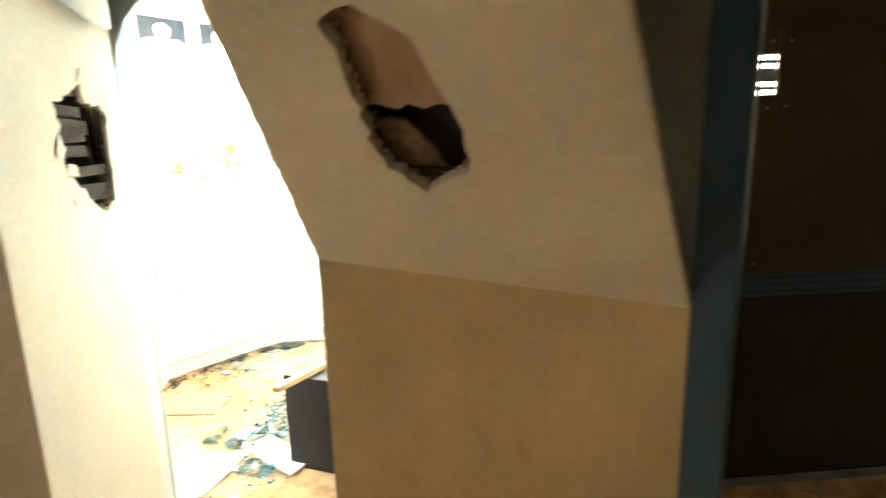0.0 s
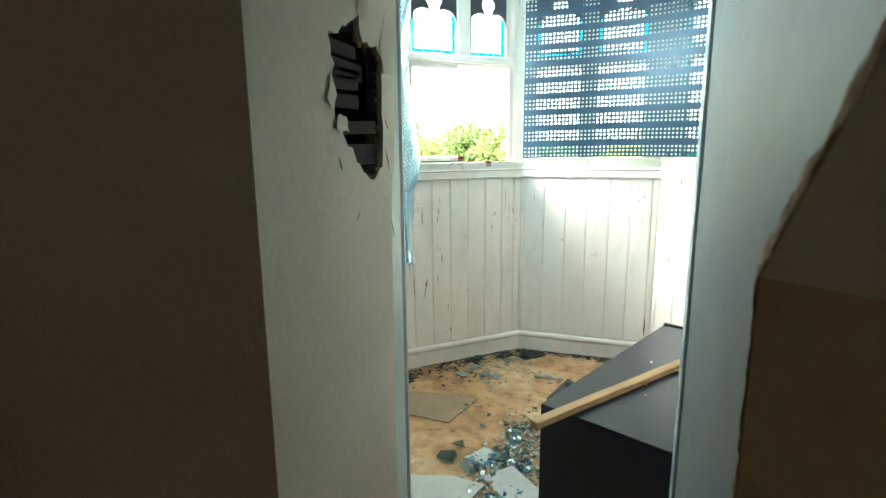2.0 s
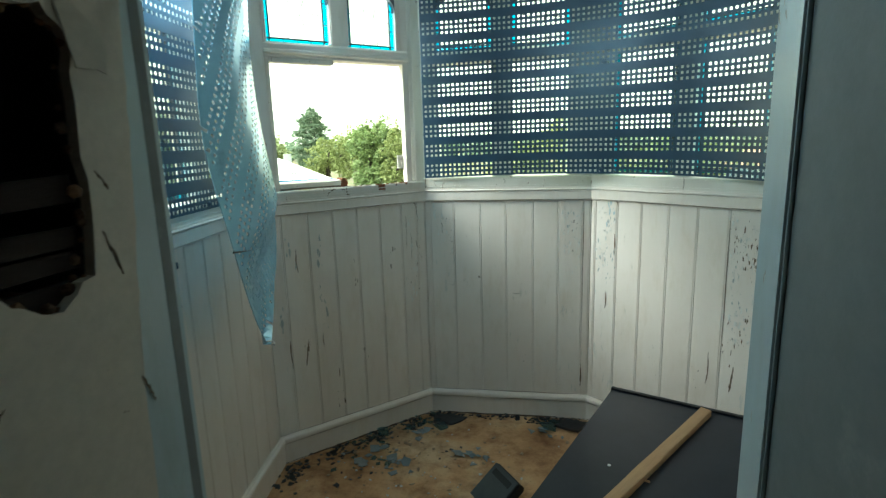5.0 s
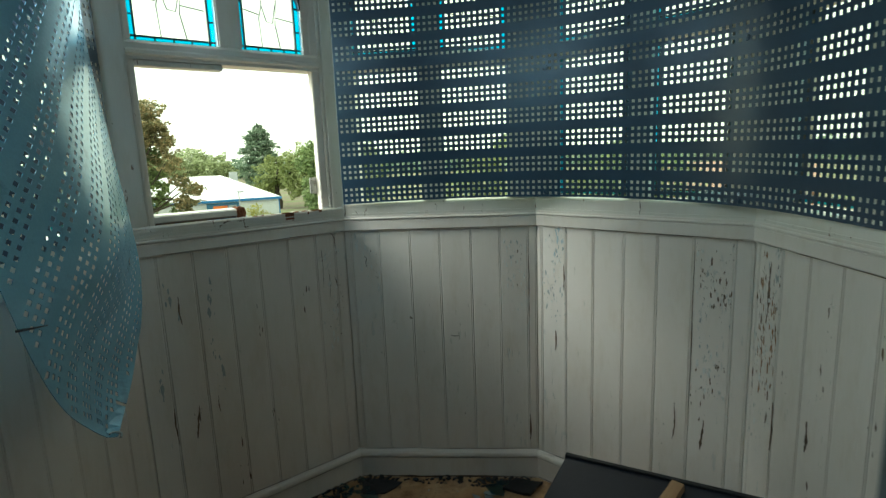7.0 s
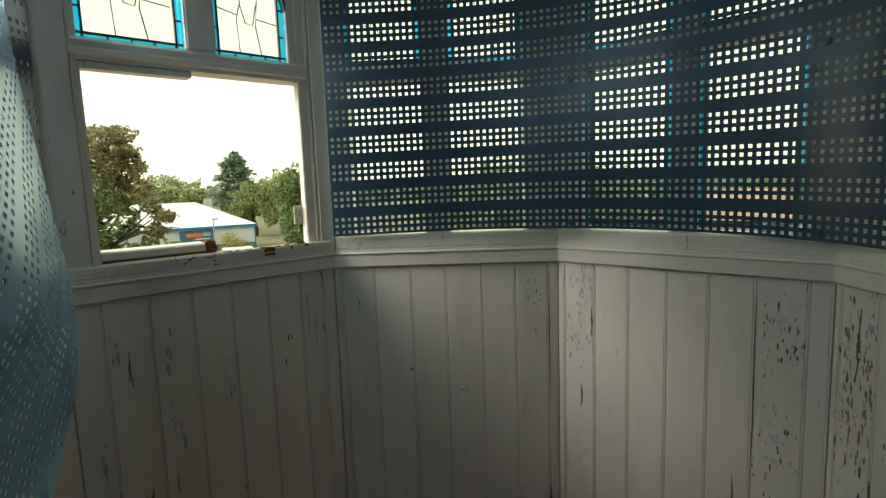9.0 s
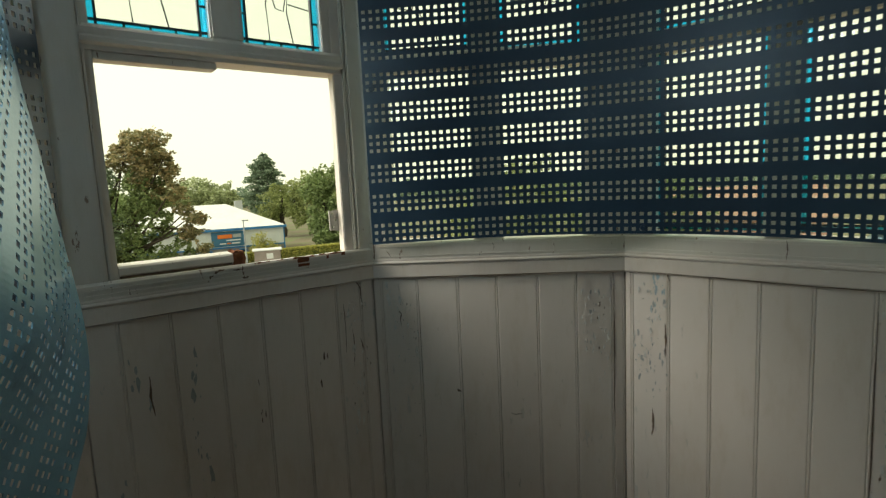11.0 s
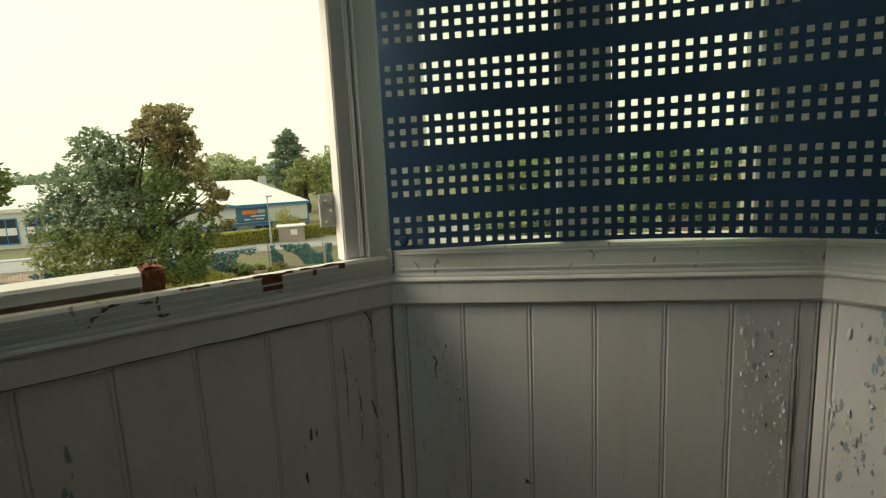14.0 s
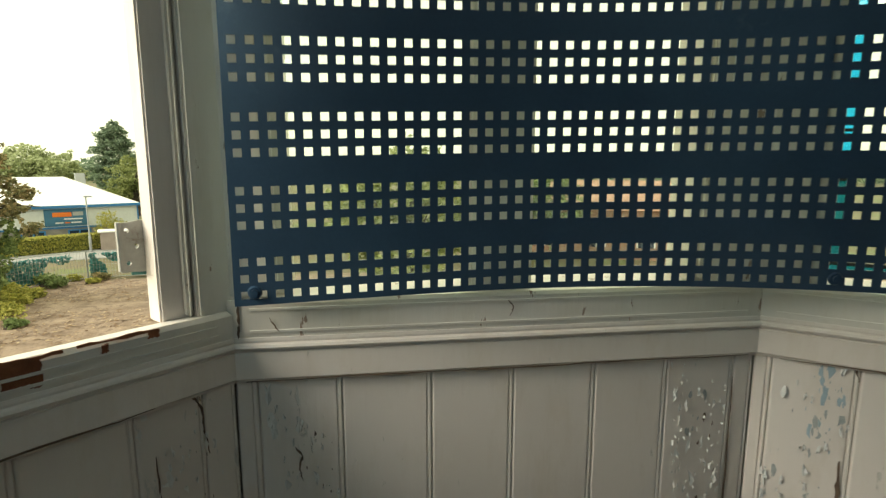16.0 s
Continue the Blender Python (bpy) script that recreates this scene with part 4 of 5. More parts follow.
bm = boxbm(0, 1.45, -0.021, 0.021, 0, 0.026, 0.002)
bmesh.ops.subdivide_edges(bm, edges=[e for e in bm.edges if e.calc_length() > 0.5], cuts=14)
brng = random.Random(9)
for v in bm.verts:
    v.co += Vector((0, brng.uniform(-0.0012, 0.0012), brng.uniform(-0.0008, 0.0008)))
batten = empty("timber_batten", pose(-0.485, 2.42, 0.508, 0, 0, 53.5), "rough pine batten lying across the cabinet", "batten")
part("batten", bm, TIMBER, batten)
for x in (0.62, 0.86):
    bm = bmesh.new()
    tube(bm, [(x, -0.021, 0.012), (x + 0.004, -0.04, 0.010)], [0.004, 0.004], 6)
    part("wood_plug", bm, TIMBER, batten)

# ---- rubbish on the turret floor ----
frng = random.Random(21)


def sheet(name, pts, thick, material, place, label, category, curl=0.0, lift=0.0):
    bm = slab(pts, [], thick)
    bmesh.ops.subdivide_edges(bm, edges=list(bm.edges), cuts=2, use_grid_fill=True)
    for v in bm.verts:
        v.co = Vector((v.co.x, v.co.z, v.co.y + curl * v.co.x * v.co.x + lift * max(0, v.co.z) ** 2))
    ob = tagged(link(name, bm, material), label, category)
    ob.matrix_basis = place
    return ob


sheet("hardboard_sheet", jag([(-0.32, -0.10), (0.0, -0.15), (0.06, 0.02), (0.10, 0.16), (-0.05, 0.20), (-0.32, 0.16)], 0.004, 3, frng), 0.005, HARDBOARD, pose(-1.09, 3.36, 0.003, 0, 0, 4), "brown hardboard offcut lying on the floor", "board", 0.05)
sheet("pale_sheet", [(-0.42, -0.02), (-0.10, 0.06), (0.06, 0.03), (0.0, -0.16), (-0.06, -0.30), (-0.42, -0.32)], 0.006, CARD, pose(-0.80, 2.69, 0.012, 0, -4, 0), "pale grey board lying by the doorway", "board", 0.12)
sheet("fallen_board", [(-0.14, 0.02), (-0.02, 0.13), (0.26, -0.14), (0.16, -0.26)], 0.012, CARD, pose(-0.63, 2.76, 0.012, 3, -3, 0), "dirty pale panel lying by the cabinet", "board")
sheet("plastic_wrapper", jag([(-0.09, -0.02), (0.0, 0.07), (0.09, 0.02), (0.01, -0.08)], 0.005, 4, frng), 0.003, FOIL, pose(-0.81, 2.95, 0.010, 4, 0, 10), "crumpled clear plastic wrapper", "wrapper", 0.6)
sheet("felt_scrap", jag([(-0.10, -0.05), (0.02, -0.07), (0.11, 0.0), (0.0, 0.06), (-0.09, 0.05)], 0.006, 3, frng), 0.006, BLACK, pose(-0.80, 4.33, 0.004, 0, 0, 12), "dark scrap of felt by the skirting", "scrap", 0.4)
sheet("felt_scrap", jag([(-0.08, -0.04), (0.05, -0.06), (0.10, 0.03), (-0.03, 0.06)], 0.006, 3, frng), 0.014, BLACK, pose(-0.10, 4.33, 0.004, 0, 0, -8), "dark crumpled scrap by the skirting", "scrap", 0.7)
CASE_GREY = surface("dull_grey_plastic", (0.055, 0.065, 0.070), (0.085, 0.095, 0.10), 9, 0.4, 80, 0.2)
tray = empty("equipment_case", pose(-0.47, 3.66, 0.004, 0, 0, 35) @ pose(0, 0, 0, 0, -38, 0), "grey plastic equipment case lying tilted", "case")
part("body", boxbm(-0.11, 0.11, -0.10, 0.10, 0, 0.05, 0.008), BLACK, tray)
part("lid", boxbm(-0.105, 0.105, -0.095, 0.095, 0.0505, 0.058, 0.004), CASE_GREY, tray, "dull grey lid")
part("vent", boxbm(0.055, 0.085, -0.07, 0.07, 0.0585, 0.061, 0.001), CAB_EDGE, tray)


def shard_mesh(r):
    k = frng.choice((3, 4, 4, 5))
    a0 = frng.random() * 6.28
    pts = [(r * frng.uniform(0.5, 1.1) * math.cos(a0 + 6.283 * i / k), r * frng.uniform(0.5, 1.1) * math.sin(a0 + 6.283 * i / k)) for i in range(k)]
    return pts


def scatter(name, spots, count, rmin, rmax, material, label, height=0.02):
    verts, faces = [], []
    for _ in range(count):
        cx, cy, sx, sy = frng.choice(spots)
        x, y = cx + frng.gauss(0, sx), cy + frng.gauss(0, sy)
        pts = shard_mesh(frng.uniform(rmin, rmax))
        z = 0.002 + frng.random() ** 2 * height
        tx, ty = frng.uniform(-0.3, 0.3), frng.uniform(-0.3, 0.3)
        n0, k = len(verts), len(pts)
        low = min(px * tx + py * ty for px, py in pts)
        for dz in (0, 0.0025):
            verts += [(x + px, y + py, z + dz + px * tx + py * ty - low) for px, py in pts]
        faces += [tuple(n0 + k + i for i in range(k)), tuple(n0 + i for i in reversed(range(k)))]
        faces += [(n0 + i, n0 + (i + 1) % k, n0 + k + (i + 1) % k, n0 + k + i) for i in range(k)]
    me = bpy.data.meshes.new(name)
    me.from_pydata(verts, [], faces)
    me.update()
    me.materials.append(material)
    return tagged(new(name, me), label, "debris", kind="stuff")


HEAP = [(-0.66, 3.02, 0.08, 0.16), (-0.62, 3.25, 0.09, 0.10), (-0.72, 2.85, 0.10, 0.10), (-0.62, 2.62, 0.08, 0.08)]
scatter("glass_fragments", HEAP, 520, 0.006, 0.022, SHARD, "heap of broken window glass")
scatter("plaster_crumbs", HEAP + [(-0.8, 3.5, 0.35, 0.35)], 650, 0.003, 0.012, CARD, "crumbs of plaster and paint")
scatter("wood_crumbs", HEAP + [(-0.7, 3.6, 0.4, 0.4), (-1.0, 4.1, 0.2, 0.2)], 420, 0.004, 0.016, HARDBOARD, "splinters and brown flakes on the floor")
scatter("skirting_glass", [(-1.25, 4.05, 0.05, 0.05), (-1.05, 4.22, 0.05, 0.05), (-0.95, 4.30, 0.08, 0.04), (-0.2, 4.36, 0.06, 0.03), (-1.15, 3.9, 0.1, 0.06)], 70, 0.008, 0.03, SHARD, "glass fragments along the skirting", 0.01)
scatter("dark_flakes", [(-1.3, 3.95, 0.1, 0.1), (-1.2, 3.75, 0.08, 0.06), (-0.75, 4.0, 0.05, 0.05), (-0.9, 3.1, 0.2, 0.3)], 40, 0.006, 0.022, BLACK, "dark flakes of felt on the floor", 0.008)
scatter("skirting_dirt", [(-1.50, 3.72, 0.03, 0.10), (-1.36, 3.94, 0.05, 0.05), (-1.18, 4.11, 0.05, 0.05), (-1.02, 4.27, 0.05, 0.04), (-0.80, 4.38, 0.10, 0.02), (-0.45, 4.39, 0.16, 0.015), (-0.15, 4.37, 0.10, 0.03)], 420, 0.004, 0.020, BLACK, "dark dirt and crumbs along the skirting", 0.008)
scatter("slate_chips", [(-1.20, 3.86, 0.05, 0.04), (-1.02, 3.82, 0.06, 0.05), (-0.62, 3.98, 0.05, 0.03), (-0.20, 4.22, 0.08, 0.03), (-0.95, 4.16, 0.05, 0.03), (-1.10, 4.02, 0.05, 0.04)], 46, 0.012, 0.042, SLATE, "grey-blue broken slate and glass chips", 0.010)
for x, y, r in ((-0.74, 2.98, 0.08), (-0.60, 2.93, 0.09), (-0.68, 3.12, 0.07), (-0.95, 3.02, 0.05), (-0.98, 2.90, 0.06), (-0.70, 2.60, 0.08), (-0.62, 2.56, 0.07), (-0.86, 2.84, 0.08), (-1.15, 4.13, 0.07), (-0.83, 4.22, 0.06), (-0.22, 4.30, 0.07)):
    bm = slab(shard_mesh(r), [], 0.004)
    g = tagged(link("glass_shard", bm, SHARD), "large shard of broken window glass", "glass", "glass shards")
    g.matrix_basis = pose(x, y, 0.016, 90 + frng.uniform(-8, 8), frng.uniform(-6, 6), frng.uniform(0, 360))

# ---- broken sash and hinge of the open window ----
part("sash_remnant", profile([(0.075, 1.41), (0.034, 1.412), (0.024, 1.418), (0.020, 1.422), (0.020, 1.441), (0.026, 1.447), (0.075, 1.451)], 0.119, 0.435), FRAME_PAINT, W2, "remnant of the bottom sash rail")
part("sash_groove", boxbm(0.119, 0.43, 0.0185, 0.0215, 1.412, 1.419), CHIP_DARK, W2, "dark open joint under the sash")
bm = boxbm(0.435, 0.468, 0.022, 0.085, 1.412, 1.452, 0.004)
bmesh.ops.subdivide_edges(bm, edges=list(bm.edges), cuts=2, use_grid_fill=True)
for v in bm.verts:
    v.co += Vector((frng.uniform(-0.004, 0.009), frng.uniform(-0.004, 0.004), frng.uniform(-0.007, 0.005)))
part("rotten_end", bm, RUST, W2, "rotten red-brown broken end")
part("top_remnant", boxbm(0.119, 0.44, 0.02, 0.075, TRANSOM - 0.022, TRANSOM - 0.001, 0.003), FRAME_PAINT, W2)
plate = jag([(0.800, 1.486), (0.8335, 1.484), (0.8335, 1.560), (0.800, 1.558)], 0.0012, 4, frng)
eyes = [[(x + 0.0035 * math.cos(-k * 1.0472), z + 0.0035 * math.sin(-k * 1.0472)) for k in range(6)] for x, z in ((0.810, 1.498), (0.822, 1.522), (0.810, 1.546))]
bm = slab(plate, eyes, 0.003)
bmesh.ops.translate(bm, verts=bm.verts, vec=(0, 0.056, 0))
hinge = part("hinge", bm, HINGE, W2, "rusty white-painted hinge leaf")
part("knuckle", tube(bmesh.new(), [(0.800, 0.058, 1.487), (0.800, 0.058, 1.558)], [0.004, 0.004], 8), HINGE, hinge)
for x0, x1, z0, z1 in ((0.49, 0.54, 1.4095, 1.4125), (0.565, 0.60, 1.410, 1.4125), (0.62, 0.70, 1.4085, 1.4135), (0.715, 0.815, 1.409, 1.4135), (0.636, 0.676, 1.380, 1.408), (0.664, 0.676, 1.374, 1.384), (0.742, 0.750, 1.396, 1.407), (0.80, 0.815, 1.401, 1.412)):
    bm = slab(jag([(x0, z0), (x1, z0), (x1, z1), (x0, z1)], 0.0016, 7, frng), [], 0.0015)
    bmesh.ops.translate(bm, verts=bm.verts, vec=(0, -0.0115, 0))
    part("rotten_patch", bm, RUST, W2, "bare rotten wood patch")


def crack(wall, pts, y, wide=0.0016):
    """A dark open crack along a broken line of (x, z) points on a wall's face."""
    fine = []
    for (xa, za), (xb, zb) in zip(pts, pts[1:]):
        for k in range(5):
            fine.append((xa + (xb - xa) * k / 5 + frng.uniform(-0.0012, 0.0012), za + (zb - za) * k / 5 + frng.uniform(-0.0012, 0.0012)))
    fine.append(pts[-1])
    bm = bmesh.new()
    ring = []
    for i, (x, z) in enumerate(fine):
        w = wide * frng.uniform(0.3, 1.3) * (0.25 + math.sin(math.pi * (i + 0.5) / len(fine)))
        xa, za = fine[max(i - 1, 0)]
        xb, zb = fine[min(i + 1, len(fine) - 1)]
        d = math.hypot(xb - xa, zb - za) or 1
        nx, nz = -(zb - za) / d * w, (xb - xa) / d * w
        ring.append([bm.verts.new((x + nx, y, z + nz)), bm.verts.new((x - nx, y, z - nz)), bm.verts.new((x - nx, y + 0.001, z - nz)), bm.verts.new((x + nx, y + 0.001, z + nz))])
    for a, c in zip(ring, ring[1:]):
        for k in range(4):
            bm.faces.new((a[k], a[(k + 1) % 4], c[(k + 1) % 4], c[k]))
    bm.faces.new(ring[0]), bm.faces.new(ring[-1][::-1])
    part("crack", bm, CHIP_DARK, wall, "dark crack in the old paint")


crack(W2, [(0.345, 1.372), (0.352, 1.386), (0.366, 1.394), (0.378, 1.402), (0.398, 1.404)], -0.0118, 0.0028)
crack(W2, [(0.452, 1.409), (0.450, 1.392), (0.454, 1.376), (0.452, 1.368)], -0.0122, 0.0022)
crack(W2, [(0.42, 1.400), (0.436, 1.398), (0.450, 1.397)], -0.0119, 0.0018)
crack(W2, [(0.448, 1.372), (0.456, 1.369), (0.468, 1.371)], -0.0124, 0.0035)
crack(W2, [(0.12, 1.299), (0.30, 1.298), (0.52, 1.300), (0.74, 1.298), (0.80, 1.299)], -0.0142, 0.0012)
crack(W2, [(0.80, 1.298), (0.845, 1.297), (0.862, 1.288), (0.872, 1.27), (0.874, 1.23), (0.880, 1.19)], -0.0012, 0.0016)
crack(W2, [(0.86, 1.08), (0.866, 1.06), (0.872, 1.03)], -0.0012, 0.0018)
crack(W3, [(0.02, 1.295), (0.22, 1.297), (0.46, 1.296), (0.68, 1.298), (0.90, 1.296)], -0.0142, 0.0010)
crack(W3, [(0.012, 1.425), (0.014, 1.39), (0.011, 1.366)], -0.0118, 0.0018)
crack(W3, [(0.45, 1.416), (0.458, 1.40), (0.452, 1.388)], -0.0135, 0.0012)
crack(W3, [(0.06, 1.40), (0.068, 1.386), (0.075, 1.378)], -0.0130, 0.0010)
crack(W3, [(0.885, 1.25), (0.886, 1.1), (0.884, 0.9), (0.886, 0.7)], -0.0016, 0.0013)
crack(W3, [(0.09, 1.17), (0.10, 1.155), (0.095, 1.13), (0.10, 1.11)], -0.0016, 0.0018)
crack(W4, [(0.04, 1.295), (0.22, 1.298), (0.40, 1.296), (0.70, 1.297), (0.88, 1.296)], -0.0142, 0.0011)
crack(W4, [(0.14, 1.298), (0.152, 1.29), (0.158, 1.27)], -0.0016, 0.0015)
crack(W4, [(0.50, 1.424), (0.503, 1.40), (0.500, 1.37)], -0.0135, 0.0014)
crack(W5, [(0.04, 1.296), (0.3, 1.297), (0.6, 1.296), (0.9, 1.297)], -0.0142, 0.0011)

crack(W2, [(0.185, 0.62), (0.178, 0.56), (0.168, 0.50)], -0.0016, 0.0040)
crack(W2, [(0.19, 0.64), (0.186, 0.60), (0.188, 0.57)], -0.0016, 0.0024)
crack(W2, [(0.095, 0.66), (0.092, 0.58), (0.096, 0.50)], -0.0016, 0.0026)
crack(W2, [(0.345, 0.44), (0.346, 0.41), (0.344, 0.39)], -0.0016, 0.0034)
crack(W2, [(0.27, 0.66), (0.268, 0.62), (0.272, 0.58)], -0.0016, 0.0018)
crack(W2, [(0.16, 1.12), (0.158, 1.06), (0.164, 1.00)], -0.0016, 0.0024)
crack(W2, [(0.83, 1.12), (0.835, 1.05), (0.828, 0.98)], -0.0016, 0.0010)
crack(W2, [(0.80, 1.22), (0.803, 1.12), (0.798, 1.04)], -0.0016, 0.0010)
crack(W3, [(0.50, 0.76), (0.515, 0.755), (0.54, 0.757)], -0.0016, 0.0014)
crack(W3, [(0.30, 0.86), (0.305, 0.852), (0.315, 0.85)], -0.0016, 0.0030)
crack(W3, [(0.883, 0.34), (0.886, 0.26), (0.884, 0.20)], -0.0016, 0.0040)
crack(W4, [(0.10, 0.80), (0.104, 0.74), (0.098, 0.70)], -0.0016, 0.0034)
crack(W4, [(0.145, 1.12), (0.147, 1.06), (0.144, 1.00)], -0.0016, 0.0028)
crack(W4, [(0.66, 0.60), (0.664, 0.50), (0.655, 0.44)], -0.0016, 0.0026)
crack(W4, [(0.775, 0.56), (0.768, 0.48), (0.764, 0.43)], -0.0016, 0.0050)
crack(W4, [(0.715, 1.24), (0.716, 0.9), (0.714, 0.5)], -0.0016, 0.0012)
crack(W5, [(0.160, 0.76), (0.164, 0.66), (0.158, 0.58)], -0.0016, 0.0046)
crack(W5, [(0.335, 0.78), (0.340, 0.72), (0.334, 0.68)], -0.0016, 0.0046)
crack(W5, [(0.10, 1.24), (0.094, 1.16), (0.098, 1.08), (0.09, 1.02)], -0.0016, 0.0040)
crack(lw, [(0.628, 1.30), (0.640, 1.27), (0.648, 1.25)], -0.0012, 0.0020)
crack(lw, [(0.600, 1.60), (0.612, 1.585), (0.618, 1.575)], -0.0012, 0.0018)
crack(lw, [(0.597, 1.52), (0.61, 1.49), (0.622, 1.455)], -0.0012, 0.0016)
crack(lw, [(0.326, 1.50), (0.333, 1.483), (0.338, 1.468)], -0.0012, 0.0030)
crack(lw, [(0.405, 1.33), (0.413, 1.339), (0.425, 1.352)], -0.0012, 0.0014)
crack(cw, [(0.60, 1.03), (0.604, 1.00), (0.602, 0.98)], 0.0490, 0.0040)
for side, length in ((W2, 0.92), (W3, 0.92), (W4, 0.91), (W5, 0.95)):
    crack(side, [(0.0, 0.1525), (length * 0.3, 0.1535), (length * 0.6, 0.1525), (length, 0.153)], -0.0052, 0.0014)
    crack(side, [(0.0, 0.116), (length * 0.4, 0.1155), (length, 0.116)], -0.0256, 0.0009)
    crack(side, [(0.01, 0.006), (length * 0.35, 0.004), (length * 0.7, 0.007), (length - 0.01, 0.004)], -0.0195, 0.0045)

# ---- outside: ground, road ----
tagged(link("ground", boxbm(-900, 900, -900, 900, GROUND_Z - 0.5, GROUND_Z), GROUND), "rough grass and earth ground", "ground", kind="structure")
tagged(link("soil_bank", boxbm(-60, 30, 8, 37.5, GROUND_Z - 0.1, GROUND_Z + 0.02), SOIL), "leaf-strewn bare soil behind the fence", "soil", kind="structure")
rm, RL = along((-70, 27), (10, 61))
road = tagged(link("road", boxbm(0, RL, -2.5, 3.5, GROUND_Z - 0.1, GROUND_Z + 0.03), ASPHALT), "grey asphalt service road", "road", kind="structure")
road.matrix_basis = rm
kerb = tagged(link("pavement", boxbm(0, RL, 3.5, 4.8, GROUND_Z - 0.1, GROUND_Z + 0.14, 0.02), CLAD), "pale concrete pavement with a kerb", "pavement", kind="structure")
kerb.matrix_basis = rm

orng = random.Random(77)


def leaves(blobs, count, size):
    """Leaf clumps scattered through a few uneven lobes; each is a small bent quad."""
    verts, faces = [], []
    total = sum(b[3] * b[4] for b in blobs)
    for cx, cy, cz, rx, rz in blobs:
        for _ in range(int(count * rx * rz / total)):
            d = Vector((orng.gauss(0, 1), orng.gauss(0, 1), orng.gauss(0, 1))).normalized()
            lump = 0.84 + 0.62 * noise.noise(Vector((cx, cy, cz)) * 0.37 + d * 2.3)
            r = lump * orng.uniform(0.5, 1.0) ** 0.45
            p = Vector((cx + d.x * rx * r, cy + d.y * rx * r, cz + d.z * rz * r))
            if noise.noise(p * 0.85) < -0.24 or noise.noise(p * 2.4) < -0.40:
                continue
            u = Vector((orng.gauss(0, 1), orng.gauss(0, 1), orng.gauss(0, 0.6))).normalized()
            v = u.orthogonal().normalized()
            s = size * orng.uniform(0.5, 1.3)
            n0 = len(verts)
            w = u.cross(v) * s * 0.3
            verts += [tuple(p - u * s), tuple(p - v * s * 0.6 + w), tuple(p + u * s), tuple(p + v * s * 0.6 + w)]
            faces.append((n0, n0 + 1, n0 + 2, n0 + 3))
    return verts, faces


def tree(name, x, y, blobs, count, size, material, label, trunk=0.3, limbs=7, cat="tree"):
    ob = empty(name, pose(x, y, GROUND_Z), label, cat)
    top = max(b[2] for b in blobs)
    bm = bmesh.new()
    n = 7
    tube(bm, [(0.25 * math.sin(i * 1.3), 0.2 * math.cos(i), top * 0.95 * i / n) for i in range(n + 1)], [trunk * (1 - 0.85 * i / n) + 0.02 for i in range(n + 1)], 9)
    for k in range(limbs):
        b = blobs[k % len(blobs)]
        z0 = orng.uniform(0.2, 0.6) * top
        e = Vector((b[0] + orng.uniform(-0.5, 0.5) * b[3], b[1] + orng.uniform(-0.5, 0.5) * b[3], b[2] + orng.uniform(-0.2, 0.5) * b[4]))
        s = Vector((0, 0, z0))
        mid = s.lerp(e, 0.5) + Vector((0, 0, -0.2))
        tube(bm, [s, mid, e], [trunk * 0.4, trunk * 0.22, 0.02], 6)
    part("trunk", bm, BARK, ob, "", True)
    v, f = leaves(blobs, count, size)
    me = bpy.data.meshes.new("crown")
    me.from_pydata(v, [], f)
    me.update()
    me.materials.append(material)
    c = new("crown", me)
    c.parent = ob
    return ob


def crown(ob, blobs, count, size, material, label):
    v, f = leaves(blobs, count, size)
    me = bpy.data.meshes.new("crown")
    me.from_pydata(v, [], f)
    me.update()
    me.materials.append(material)
    c = new("crown", me)
    c.parent = ob
    c["label"] = label


big = tree("broadleaf_tree", -22.9, 31.6, [(2.9, 0.3, 9.6, 1.6, 1.3), (1.8, 0.3, 9.1, 1.1, 0.9), (4.1, 0.2, 8.6, 1.1, 0.9), (4.4, 0.2, 7.1, 1.1, 0.7), (3.3, 0.5, 8.0, 1.3, 1.0), (5.1, 0.3, 6.0, 0.6, 0.4), (5.8, 0.3, 5.5, 0.7, 0.4), (5.3, 0.2, 4.7, 0.6, 0.5), (6.4, 0.2, 4.7, 0.6, 0.3), (6.0, 0.2, 3.9, 0.6, 0.5)], 14000, 0.105, LEAF_BROWN, "tall broadleaf tree with browning top", 0.35, 9)
crown(big, [(2.5, 0.4, 7.0, 1.7, 1.6), (2.8, 0.2, 5.2, 1.5, 1.8), (2.7, 0.0, 3.0, 1.5, 2.0), (4.6, 0.3, 3.4, 0.9, 1.3), (3.9, 0.1, 1.6, 1.0, 1.2)], 15000, 0.105, LEAF_GREEN, "dark green leaves round the trunk")
crown(big, [(-1.0, -0.4, 8.3, 1.3, 1.3), (0.3, -0.3, 7.5, 1.6, 1.5), (-1.6, -0.6, 6.3, 2.0, 1.8), (-2.9, -0.8, 4.6, 2.0, 1.8), (0.3, -0.8, 4.6, 2.1, 2.0)], 21000, 0.105, LEAF_BLUISH, "blue-green leaves of the leaning half")
crown(big, [(-0.8, -1.0, 2.4, 2.7, 2.0), (-3.4, -1.0, 2.4, 1.8, 1.8), (1.6, -0.8, 1.8, 1.6, 1.6), (0.6, -1.4, 3.2, 1.4, 1.5)], 15000, 0.105, LEAF_OLIVE, "scrubby yellowing lower growth")
tree("broadleaf_tree", -27.5, 25.6, [(0, 0, 7.8, 2.2, 2.3), (-1.2, 0.4, 6.4, 2.2, 1.6), (0.9, 0.3, 9.0, 1.3, 1.3), (1.3, 0.8, 6.6, 1.3, 1.2)], 9000, 0.16, LEAF_GREEN, "dark green broadleaf tree by a fence", 0.3)
